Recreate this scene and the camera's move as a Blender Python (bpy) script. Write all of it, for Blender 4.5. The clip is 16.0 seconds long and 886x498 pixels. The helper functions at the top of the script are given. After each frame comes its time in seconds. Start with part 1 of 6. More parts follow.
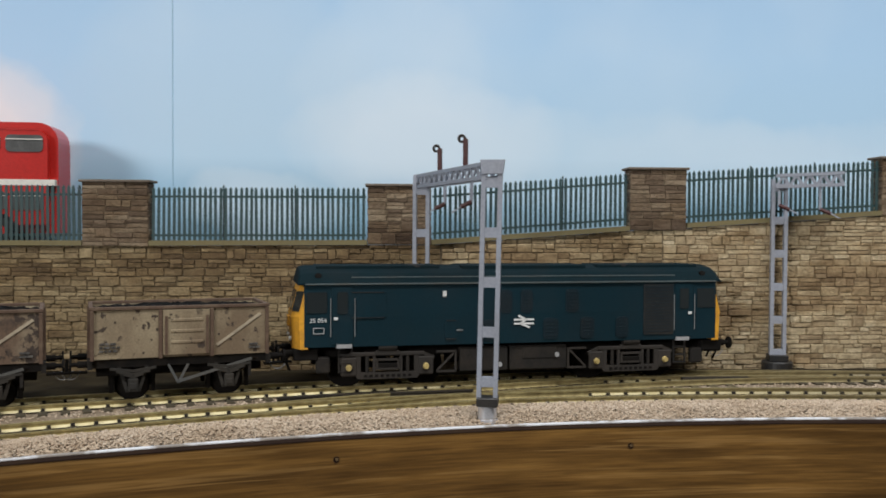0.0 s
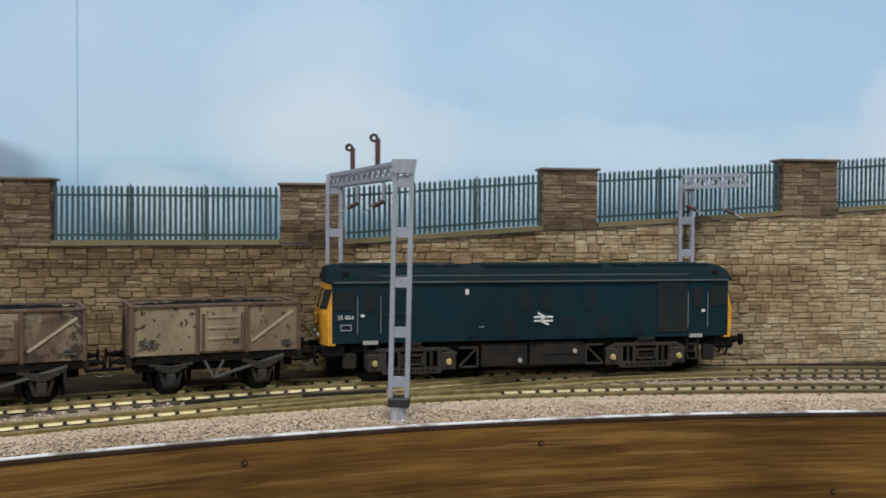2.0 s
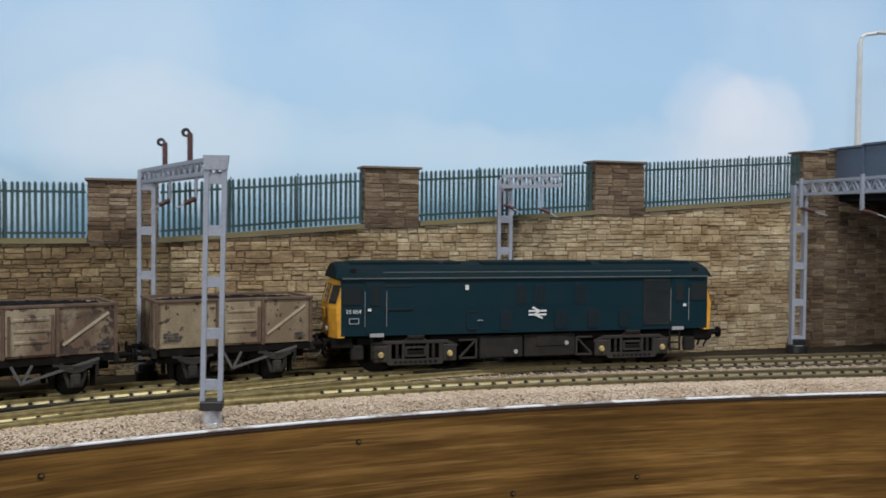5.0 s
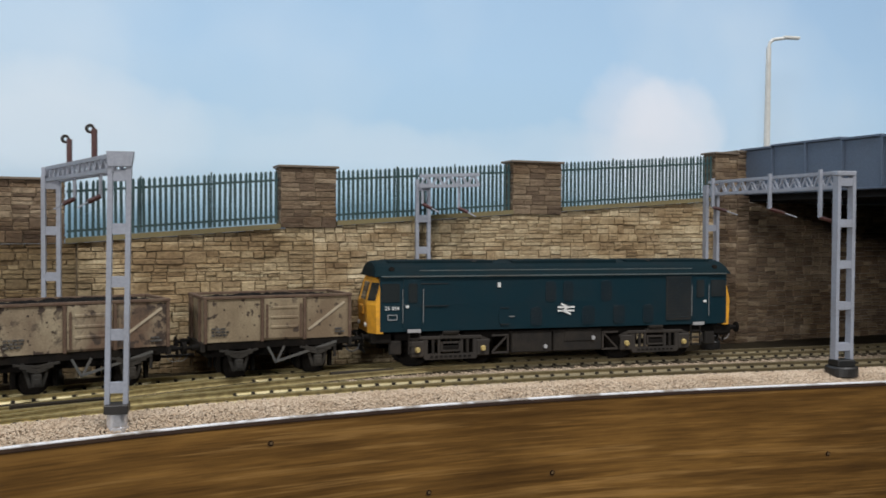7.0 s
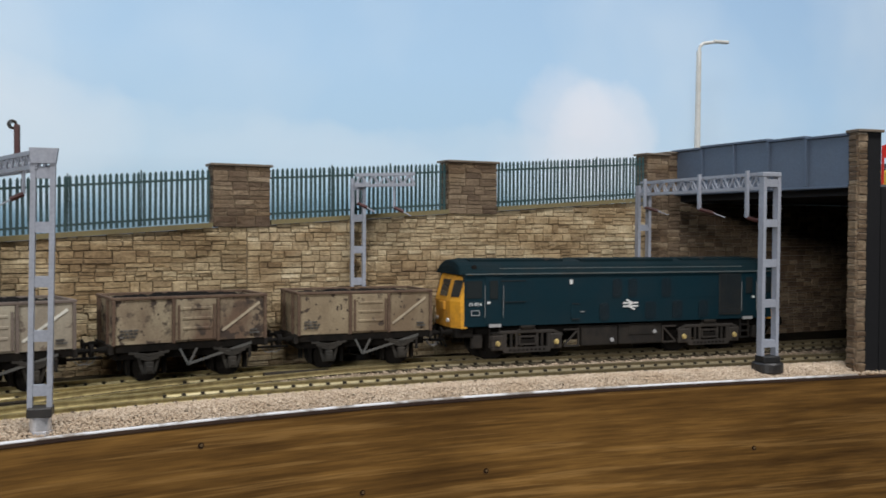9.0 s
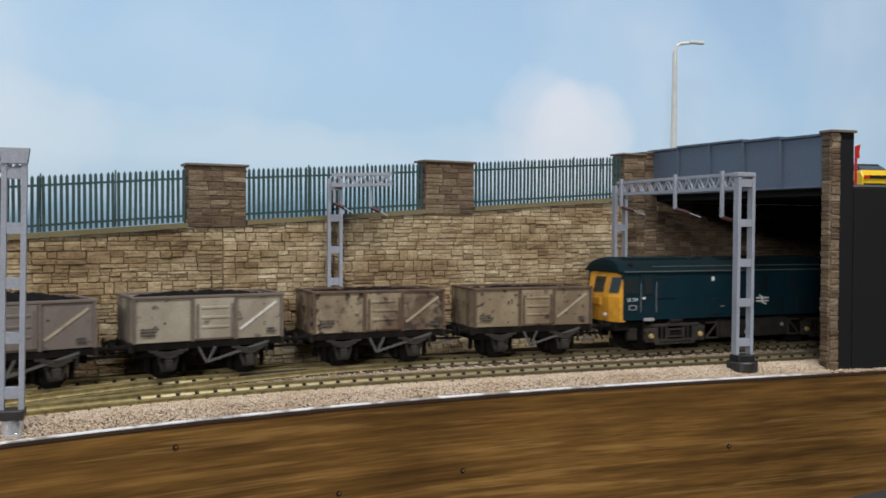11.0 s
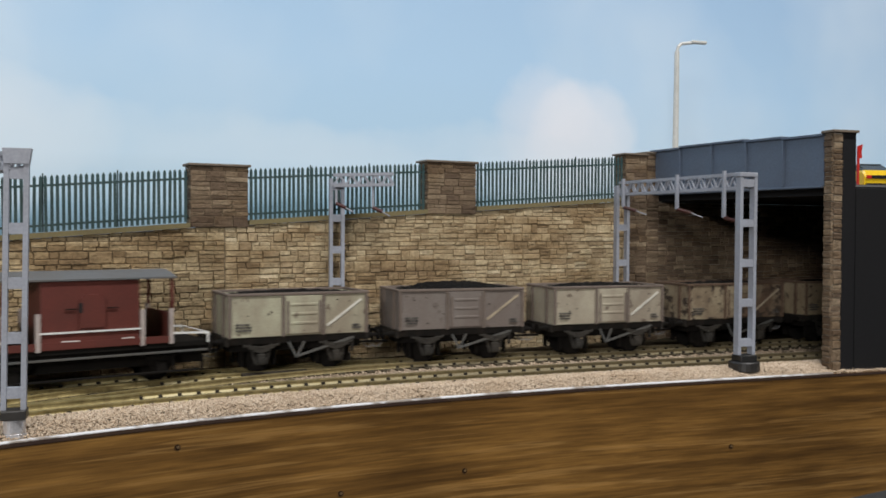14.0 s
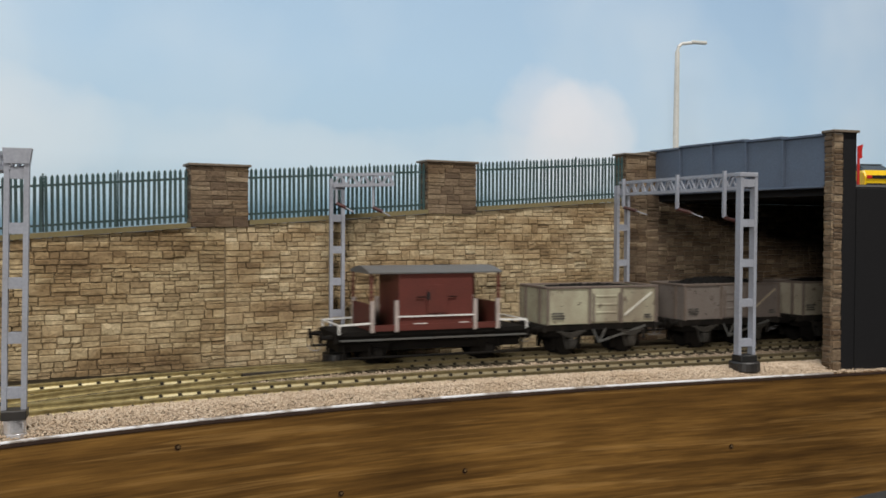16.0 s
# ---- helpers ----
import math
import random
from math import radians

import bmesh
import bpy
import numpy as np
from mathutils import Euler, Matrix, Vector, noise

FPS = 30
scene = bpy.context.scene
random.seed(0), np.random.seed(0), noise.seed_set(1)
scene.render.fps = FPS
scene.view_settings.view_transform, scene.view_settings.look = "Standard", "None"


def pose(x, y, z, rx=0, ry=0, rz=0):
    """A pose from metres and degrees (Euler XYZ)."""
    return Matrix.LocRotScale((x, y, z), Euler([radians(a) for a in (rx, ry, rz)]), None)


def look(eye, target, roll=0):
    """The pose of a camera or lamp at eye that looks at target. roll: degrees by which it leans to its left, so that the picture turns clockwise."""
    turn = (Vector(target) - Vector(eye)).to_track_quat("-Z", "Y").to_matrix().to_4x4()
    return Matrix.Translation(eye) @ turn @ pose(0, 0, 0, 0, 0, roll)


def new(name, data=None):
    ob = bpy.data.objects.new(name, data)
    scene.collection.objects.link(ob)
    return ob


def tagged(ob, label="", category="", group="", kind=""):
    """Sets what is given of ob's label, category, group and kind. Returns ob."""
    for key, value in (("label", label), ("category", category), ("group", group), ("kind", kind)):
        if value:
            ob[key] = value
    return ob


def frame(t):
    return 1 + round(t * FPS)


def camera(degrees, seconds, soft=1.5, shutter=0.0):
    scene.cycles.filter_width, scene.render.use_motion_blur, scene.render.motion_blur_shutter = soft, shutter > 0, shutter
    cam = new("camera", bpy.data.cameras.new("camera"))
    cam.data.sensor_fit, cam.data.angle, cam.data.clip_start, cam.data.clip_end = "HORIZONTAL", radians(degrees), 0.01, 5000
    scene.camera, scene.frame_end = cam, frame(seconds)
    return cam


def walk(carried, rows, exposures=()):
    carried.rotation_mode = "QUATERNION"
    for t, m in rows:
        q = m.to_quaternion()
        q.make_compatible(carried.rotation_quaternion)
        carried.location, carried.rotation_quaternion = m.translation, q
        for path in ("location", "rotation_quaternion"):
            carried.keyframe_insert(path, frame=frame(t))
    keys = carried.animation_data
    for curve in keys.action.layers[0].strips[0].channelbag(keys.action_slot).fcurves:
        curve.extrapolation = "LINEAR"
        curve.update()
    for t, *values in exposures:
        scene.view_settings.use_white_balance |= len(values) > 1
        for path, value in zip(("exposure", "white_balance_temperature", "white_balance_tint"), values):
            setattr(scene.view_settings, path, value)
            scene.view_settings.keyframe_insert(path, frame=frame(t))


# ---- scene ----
# Model railway in 4 mm to the foot scale: a freight train on a curved double track before a stone retaining wall.
Z_RAIL = -0.0018
cam = camera(51.77, 16.0, soft=1.7, shutter=0.7)
PATH = [
    (0.0, pose(0.0000, 0.0000, 0.0674, 88.61, -0.30, 6.56)), (0.5, pose(0.0014, 0.0005, 0.0677, 88.58, -0.32, 5.56)),
    (1.0, pose(0.0021, 0.0008, 0.0676, 88.58, -0.33, 4.40)), (1.5, pose(0.0030, 0.0011, 0.0676, 88.58, -0.34, 3.05)),
    (2.0, pose(0.0039, 0.0013, 0.0676, 88.59, -0.35, 1.68)), (2.5, pose(0.0052, 0.0014, 0.0676, 88.58, -0.38, -0.02)),
    (3.0, pose(0.0065, 0.0015, 0.0679, 88.54, -0.43, -1.57)), (3.5, pose(0.0080, 0.0017, 0.0680, 88.52, -0.46, -3.19)),
    (4.0, pose(0.0091, 0.0018, 0.0679, 88.53, -0.45, -5.06)), (4.5, pose(0.0102, 0.0019, 0.0681, 88.50, -0.48, -6.92)),
    (7.0, pose(0.0184, 0.0025, 0.0654, 88.82, -0.27, -12.85)), (7.5, pose(0.0193, 0.0022, 0.0650, 88.88, -0.29, -13.82)),
    (8.0, pose(0.0199, 0.0023, 0.0650, 88.87, -0.30, -14.65)), (8.5, pose(0.0205, 0.0022, 0.0650, 88.86, -0.32, -15.56)),
    (9.0, pose(0.0210, 0.0018, 0.0650, 88.85, -0.33, -16.58)), (10.2, pose(0.0220, 0.0015, 0.0653, 88.82, -0.29, -17.68)),
    (11.5, pose(0.0225, 0.0014, 0.0655, 88.80, -0.28, -17.86)), (13.0, pose(0.0225, 0.0014, 0.0656, 88.79, -0.28, -17.76)),
    (14.5, pose(0.0225, 0.0014, 0.0656, 88.79, -0.28, -17.71)), (16.0, pose(0.0225, 0.0014, 0.0655, 88.80, -0.28, -17.70)),
]
walk(cam, PATH, exposures=[(0.0, -0.10, 6150, 10), (3.5, -0.08, 5950, 10), (4.7, -0.07, 5900, 10), (7.0, 0.0, 6180, 11), (9.2, 0.0, 6150, 11), (13.0, -0.03, 6200, 11), (16.0, -0.03, 6580, 11)])

# ---- light: an overhead tube, an added low lamp, and the pale room's own bounce ----
world = bpy.data.worlds.new("room_light")
scene.world = world
world.use_nodes = True
world.node_tree.nodes["Background"].inputs[0].default_value = (0.80, 0.90, 1.0, 1)
world.node_tree.nodes["Background"].inputs[1].default_value = 0.10


def area_lamp(eye, target, sx, sy, watts, colour):
    lamp = bpy.data.lights.new("ceiling_tube_light", "AREA")
    lamp.shape, lamp.size, lamp.size_y, lamp.energy, lamp.color = "RECTANGLE", sx, sy, watts, colour
    ob = new("ceiling_tube_light", lamp)
    ob.matrix_world = look(eye, target)
    return ob


area_lamp((0.40, -0.22, 1.40), (0.30, 0.46, 0.04), 1.3, 0.10, 25.5, (1.0, 0.97, 0.93))
# low lamp added out of view at front left, well below the ceiling
area_lamp((-1.35, -1.95, 0.76), (0.20, 0.46, 0.06), 0.80, 0.45, 33.0, (1.0, 0.97, 0.93))


# ---- materials ----
def material(name, build):
    m = bpy.data.materials.new(name)
    m.use_nodes = True
    nt = m.node_tree
    nt.nodes.clear()
    out = nt.nodes.new("ShaderNodeOutputMaterial")
    b = nt.nodes.new("ShaderNodeBsdfPrincipled")
    nt.links.new(b.outputs[0], out.inputs[0])

    def node(kind, **values):
        n = nt.nodes.new(kind)
        for k, val in values.items():
            if k in n.inputs:
                n.inputs[k].default_value = val
        return n

    build(nt, b, node)
    return m


def ramp(nt, node, source, stops):
    r = node("ShaderNodeValToRGB")
    els = r.color_ramp.elements
    while len(els) < len(stops):
        els.new(0.5)
    for el, (p, c) in zip(els, stops):
        el.position, el.color = p, (*c, 1)
    nt.links.new(source, r.inputs[0])
    return r.outputs[0]


def mixed(nt, node, kind, fac, a, b):
    m = node("ShaderNodeMixRGB")
    m.blend_type = kind
    for socket, value in zip(m.inputs, (fac, a, b)):
        if hasattr(value, "links"):
            nt.links.new(value, socket)
        else:
            socket.default_value = value if not isinstance(value, tuple) else (*value, 1)
    return m.outputs[0]


def noise_tex(nt, node, scale, detail=4.0, coords="Object", stretch=None):
    tc = node("ShaderNodeTexCoord")
    n = node("ShaderNodeTexNoise", Scale=scale, Detail=detail, Roughness=0.6)
    if stretch:
        mp = node("ShaderNodeMapping")
        mp.inputs["Scale"].default_value = stretch
        nt.links.new(tc.outputs[coords], mp.inputs[0])
        nt.links.new(mp.outputs[0], n.inputs["Vector"])
    else:
        nt.links.new(tc.outputs[coords], n.inputs["Vector"])
    return n.outputs[0]


def world_noise(nt, node, scale, detail=4.0, stretch=None):
    g = node("ShaderNodeNewGeometry")
    n = node("ShaderNodeTexNoise", Scale=scale, Detail=detail, Roughness=0.6)
    if stretch:
        mp = node("ShaderNodeMapping")
        mp.inputs["Scale"].default_value = stretch
        nt.links.new(g.outputs["Position"], mp.inputs[0])
        nt.links.new(mp.outputs[0], n.inputs["Vector"])
    else:
        nt.links.new(g.outputs["Position"], n.inputs["Vector"])
    return n.outputs[0]


def bumped(nt, b, node, height, strength, distance):
    bp = node("ShaderNodeBump", Strength=strength, Distance=distance)
    nt.links.new(height, bp.inputs["Height"])
    nt.links.new(bp.outputs[0], b.inputs["Normal"])


def painted(name, colour, rough=0.5, metal=0.0, wear=0.25, dirt=(0.10, 0.075, 0.05), grain=900, blotch=60, spec=0.5):
    """Model paint with a dusting of brown weathering in two sizes."""
    def build(nt, b, node):
        n1, n2 = noise_tex(nt, node, blotch), noise_tex(nt, node, grain)
        f = ramp(nt, node, n1, [(0.42, (0, 0, 0)), (0.72, (wear, wear, wear))])
        c = mixed(nt, node, "MIX", f, colour, dirt)
        g = ramp(nt, node, n2, [(0.3, (0.86, 0.86, 0.86)), (0.7, (1.08, 1.08, 1.08))])
        nt.links.new(mixed(nt, node, "MULTIPLY", 1.0, c, g), b.inputs["Base Color"])
        b.inputs["Roughness"].default_value, b.inputs["Metallic"].default_value = rough, metal
        b.inputs["Specular IOR Level"].default_value = spec
        bumped(nt, b, node, n2, 0.15, 0.0003)
    return material(name, build)


def stone_material(name, joined, stops):
    """Buff gritstone: a tone for each block, grime patches over many, and fine tooling."""
    def build(nt, b, node):
        if joined:
            rnd = node("ShaderNodeNewGeometry").outputs["Random Per Island"]
        else:
            rnd = node("ShaderNodeObjectInfo").outputs["Random"]
        c = ramp(nt, node, rnd, stops)
        big = world_noise(nt, node, 17, 6, (1.0, 1.0, 3.0))
        grime = ramp(nt, node, big, [(0.46, (1.0, 1.0, 1.0)), (0.56, (0.74, 0.67, 0.58)), (0.66, (0.46, 0.38, 0.31)), (0.76, (0.32, 0.26, 0.21))])
        c = mixed(nt, node, "MULTIPLY", 0.92, c, grime)
        mid = world_noise(nt, node, 120, 4, (1.0, 1.0, 1.6))
        c = mixed(nt, node, "MULTIPLY", 0.8, c, ramp(nt, node, mid, [(0.35, (1.08, 1.06, 1.02)), (0.66, (0.74, 0.70, 0.62))]))
        fine = world_noise(nt, node, 700, 4)
        c = mixed(nt, node, "MULTIPLY", 1.0, c, ramp(nt, node, fine, [(0.25, (0.66, 0.64, 0.6)), (0.75, (1.25, 1.22, 1.18))]))
        nt.links.new(c, b.inputs["Base Color"])
        b.inputs["Roughness"].default_value = 0.9
        bumped(nt, b, node, mixed(nt, node, "MIX", 0.5, fine, world_noise(nt, node, 260, 3)), 0.9, 0.0016)
    return material(name, build)


BUFF = [(0.0, (0.310, 0.236, 0.140)), (0.15, (0.385, 0.303, 0.185)), (0.5, (0.432, 0.347, 0.215)), (0.85, (0.495, 0.408, 0.262)), (1.0, (0.56, 0.48, 0.325))]
LIT_BUFF = [(0.0, (0.345, 0.268, 0.168)), (0.15, (0.43, 0.345, 0.220)), (0.5, (0.49, 0.402, 0.263)), (0.85, (0.555, 0.47, 0.318)), (1.0, (0.625, 0.545, 0.39))]
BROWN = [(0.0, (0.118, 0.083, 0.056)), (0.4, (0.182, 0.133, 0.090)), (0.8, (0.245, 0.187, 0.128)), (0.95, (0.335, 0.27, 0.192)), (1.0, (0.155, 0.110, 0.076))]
M_STONE, M_STONE_REST = stone_material("gritstone", False, BUFF), stone_material("gritstone_rest", True, BUFF)
DARK_BUFF = [(0.0, (0.185, 0.137, 0.075)), (0.3, (0.250, 0.190, 0.105)), (0.7, (0.305, 0.238, 0.135)), (0.93, (0.385, 0.31, 0.185)), (1.0, (0.21, 0.158, 0.088))]
M_STONE_DARK = stone_material("gritstone_dark", True, DARK_BUFF)
M_STONE_LIT = stone_material("gritstone_lit", True, LIT_BUFF)
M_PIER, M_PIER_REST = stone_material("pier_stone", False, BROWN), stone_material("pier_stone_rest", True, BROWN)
M_MORTAR = painted("mortar", (0.27, 0.215, 0.138), 0.95, wear=0.6)
M_PALE_MORTAR = painted("pale_mortar", (0.40, 0.35, 0.28), 0.95, wear=0.6)
M_COPING = painted("coping", (0.17, 0.135, 0.10), 0.9, wear=0.4)
M_LEDGE = painted("ledge", (0.20, 0.165, 0.075), 0.85, wear=0.3)
M_FENCE = painted("fence_green", (0.030, 0.066, 0.066), 0.6, wear=0.35)
M_STEEL = painted("gantry_grey", (0.33, 0.35, 0.40), 0.55, wear=0.3, dirt=(0.2, 0.19, 0.18))
M_GIRDER = painted("girder_blue_grey", (0.098, 0.128, 0.178), 0.55, wear=0.25, dirt=(0.10, 0.11, 0.13))
M_BLACK = painted("black_card", (0.012, 0.012, 0.013), 0.7, wear=0.1, dirt=(0.02, 0.02, 0.02), spec=0.2)
M_DARK = painted("chassis_black", (0.009, 0.008, 0.007), 0.85, wear=0.4, dirt=(0.020, 0.016, 0.012), spec=0.12)
M_BOGIE = painted("bogie_grime", (0.020, 0.018, 0.016), 0.8, wear=0.7, dirt=(0.042, 0.034, 0.026), spec=0.2, blotch=140)
M_BLUE = painted("rail_blue", (0.0030, 0.022, 0.032), 0.42, wear=0.28, dirt=(0.02, 0.025, 0.028))
M_ROOF_BLUE = painted("roof_blue", (0.003, 0.014, 0.018), 0.85, wear=0.3, dirt=(0.02, 0.02, 0.019), spec=0.15)
M_YELLOW = painted("warning_yellow", (0.76, 0.37, 0.028), 0.55, wear=0.65, dirt=(0.30, 0.135, 0.035), blotch=110)
M_WHITE = painted("white_paint", (0.78, 0.78, 0.75), 0.5, wear=0.12)
M_LOUVRE = painted("louvre_blue", (0.0035, 0.015, 0.022), 0.55, wear=0.4, dirt=(0.02, 0.02, 0.02))
M_GRILLE = painted("grille_dark", (0.010, 0.014, 0.016), 0.6, wear=0.3)
M_COAL = painted("coal", (0.006, 0.0055, 0.005), 0.95, wear=0.3, dirt=(0.018, 0.015, 0.013), grain=1500, spec=0.15)
M_CAST = painted("cast_grime", (0.034, 0.030, 0.026), 0.8, wear=0.6, dirt=(0.060, 0.048, 0.038), spec=0.25)
M_IRON = painted("iron_dust", (0.034, 0.032, 0.028), 0.85, wear=0.6, dirt=(0.062, 0.052, 0.040), spec=0.2)
M_BRASS = painted("axlebox_cream", (0.55, 0.42, 0.16), 0.45, wear=0.3)
M_RED = painted("bus_red", (0.50, 0.022, 0.016), 0.3, wear=0.06, dirt=(0.3, 0.02, 0.015))
M_SALOON = painted("saloon_glazing", (0.13, 0.13, 0.125), 0.12, wear=0.4, dirt=(0.03, 0.03, 0.03), blotch=120)
M_CREAM = painted("bus_cream", (0.78, 0.74, 0.66), 0.4, wear=0.1)
M_VAN = painted("bauxite_brown", (0.115, 0.026, 0.018), 0.6, wear=0.35, dirt=(0.05, 0.02, 0.015))
M_VAN_ROOF = painted("van_roof_grey", (0.115, 0.118, 0.118), 0.8, wear=0.4)
M_CAR = painted("car_yellow", (0.80, 0.52, 0.01), 0.3, wear=0.03)
M_RUBBER = painted("rubber", (0.02, 0.02, 0.02), 0.42, wear=0.2)
M_INSUL = painted("insulator_red", (0.062, 0.014, 0.013), 0.45, wear=0.3)
M_LAMP = painted("lamp_post_white", (0.62, 0.62, 0.58), 0.45, wear=0.15)
M_SLEEPER = painted("sleeper", (0.060, 0.047, 0.026), 0.85, wear=0.9, dirt=(0.20, 0.165, 0.085), blotch=110)
M_TIMBER_TRIM = painted("road_grey", (0.12, 0.12, 0.12), 0.9, wear=0.4)
M_PLAIN_WALL = painted("room_wall", (0.22, 0.22, 0.22), 0.9, wear=0.1, dirt=(0.19, 0.19, 0.185), blotch=3, grain=60)
M_FLOOR = painted("room_floor", (0.20, 0.19, 0.18), 0.8, wear=0.3, blotch=4, grain=200)
M_CHROME = painted("bright_nut", (0.78, 0.78, 0.80), 0.22, metal=0.55, wear=0.2)


def glass_build(nt, b, node):
    b.inputs["Base Color"].default_value = (0.022, 0.027, 0.028, 1)
    b.inputs["Roughness"].default_value = 0.08


M_GLASS = material("dark_glazing", glass_build)


def rail_build(nt, b, node):
    n = world_noise(nt, node, 300, 3)
    c = ramp(nt, node, n, [(0.3, (0.26, 0.205, 0.085)), (0.7, (0.50, 0.41, 0.19))])
    g = node("ShaderNodeNewGeometry")
    sep = node("ShaderNodeSeparateXYZ")
    nt.links.new(g.outputs["Position"], sep.inputs[0])
    mr = node("ShaderNodeMapRange")
    nt.links.new(sep.outputs[0], mr.inputs[0])
    mr.inputs[1].default_value, mr.inputs[2].default_value = -0.02, 0.24
    # the rails are painted rust-brown towards the bridge
    c = mixed(nt, node, "MIX", ramp(nt, node, mr.outputs[0], [(0.0, (0, 0, 0)), (1.0, (0.8, 0.8, 0.8))]), c, (0.17, 0.14, 0.09))
    nt.links.new(c, b.inputs["Base Color"])
    b.inputs["Metallic"].default_value, b.inputs["Roughness"].default_value = 0.35, 0.42


M_RAIL = material("rail_nickel", rail_build)


def foot_build(nt, b, node):
    """The rail's bright foot, dulled by paint in the direction of the bridge."""
    n = world_noise(nt, node, 200, 3)
    c = ramp(nt, node, n, [(0.3, (0.72, 0.60, 0.28)), (0.7, (0.90, 0.80, 0.48))])
    sep = node("ShaderNodeSeparateXYZ")
    nt.links.new(node("ShaderNodeNewGeometry").outputs["Position"], sep.inputs[0])
    mr = node("ShaderNodeMapRange")
    nt.links.new(sep.outputs[0], mr.inputs[0])
    mr.inputs[1].default_value, mr.inputs[2].default_value = -0.01, 0.16
    c = mixed(nt, node, "MIX", ramp(nt, node, mr.outputs[0], [(0.0, (0, 0, 0)), (1.0, (0.9, 0.9, 0.9))]), c, (0.20, 0.165, 0.105))
    nt.links.new(c, b.inputs["Base Color"])
    b.inputs["Metallic"].default_value, b.inputs["Roughness"].default_value = 0.0, 0.35


M_FOOT = material("rail_foot", foot_build)
M_CHAIR = painted("rail_chair", (0.022, 0.017, 0.011), 0.8, wear=0.4, dirt=(0.07, 0.055, 0.03))


def ballast_build(nt, b, node):
    rnd = node("ShaderNodeNewGeometry").outputs["Random Per Island"]
    c = ramp(nt, node, rnd, [(0.0, (0.38, 0.285, 0.195)), (0.35, (0.53, 0.42, 0.305)), (0.7, (0.63, 0.515, 0.385)), (1.0, (0.46, 0.365, 0.27))])
    big = world_noise(nt, node, 45, 3)
    c = mixed(nt, node, "MULTIPLY", 0.7, c, ramp(nt, node, big, [(0.4, (1, 1, 1)), (0.7, (0.72, 0.66, 0.58))]))
    nt.links.new(c, b.inputs["Base Color"])
    b.inputs["Roughness"].default_value = 0.95


M_BALLAST = material("ballast_grit", ballast_build)


def bed_build(nt, b, node):
    n, big = world_noise(nt, node, 900, 3), world_noise(nt, node, 30, 3)
    c = ramp(nt, node, n, [(0.3, (0.24, 0.185, 0.125)), (0.7, (0.46, 0.37, 0.28))])
    nt.links.new(mixed(nt, node, "MULTIPLY", 0.8, c, ramp(nt, node, big, [(0.35, (1, 1, 1)), (0.7, (0.55, 0.5, 0.36))])), b.inputs["Base Color"])
    b.inputs["Roughness"].default_value = 0.95
    bumped(nt, b, node, n, 1.0, 0.001)


M_BED = material("ballast_bed", bed_build)


def wood_build(nt, b, node):
    """Brown-stained plywood: long horizontal grain with dark brush streaks."""
    streak = noise_tex(nt, node, 11, 6, "Object", (1.0, 1.0, 15.0))
    grain = noise_tex(nt, node, 45, 6, "Object", (1.0, 1.0, 26.0))
    blot = noise_tex(nt, node, 7, 3)
    stroke = noise_tex(nt, node, 9, 3, "Object", (1.0, 1.0, 34.0))
    c = ramp(nt, node, streak, [(0.32, (0.105, 0.054, 0.014)), (0.50, (0.170, 0.090, 0.023)), (0.66, (0.270, 0.148, 0.040))])
    c = mixed(nt, node, "MULTIPLY", 0.9, c, ramp(nt, node, grain, [(0.32, (0.62, 0.58, 0.54)), (0.66, (1.22, 1.17, 1.08))]))
    c = mixed(nt, node, "MIX", ramp(nt, node, stroke, [(0.57, (0, 0, 0)), (0.62, (0.55, 0.55, 0.55)), (0.68, (0.1, 0.1, 0.1))]), c, (0.36, 0.205, 0.065))
    c = mixed(nt, node, "MULTIPLY", 0.75, c, ramp(nt, node, stroke, [(0.34, (0.62, 0.60, 0.58)), (0.44, (1, 1, 1))]))
    c = mixed(nt, node, "MULTIPLY", 0.8, c, ramp(nt, node, blot, [(0.38, (0.62, 0.60, 0.56)), (0.58, (1.16, 1.16, 1.16))]))
    nt.links.new(c, b.inputs["Base Color"])
    b.inputs["Roughness"].default_value = 0.38
    bumped(nt, b, node, grain, 0.12, 0.0006)


M_WOOD = material("stained_wood", wood_build)
M_ARRIS = painted("dark_stain", (0.022, 0.012, 0.008), 0.85, wear=0.5, dirt=(0.05, 0.028, 0.012), spec=0.15)


M_SCREW = painted("screw_head", (0.20, 0.13, 0.06), 0.4, metal=0.4, wear=0.4)


def edge_build(nt, b, node):
    n = world_noise(nt, node, 60, 4)
    nt.links.new(ramp(nt, node, n, [(0.42, (0.30, 0.26, 0.22)), (0.52, (0.74, 0.74, 0.74))]), b.inputs["Base Color"])
    b.inputs["Roughness"].default_value = 0.6


M_EDGE = material("white_board_edge", edge_build)


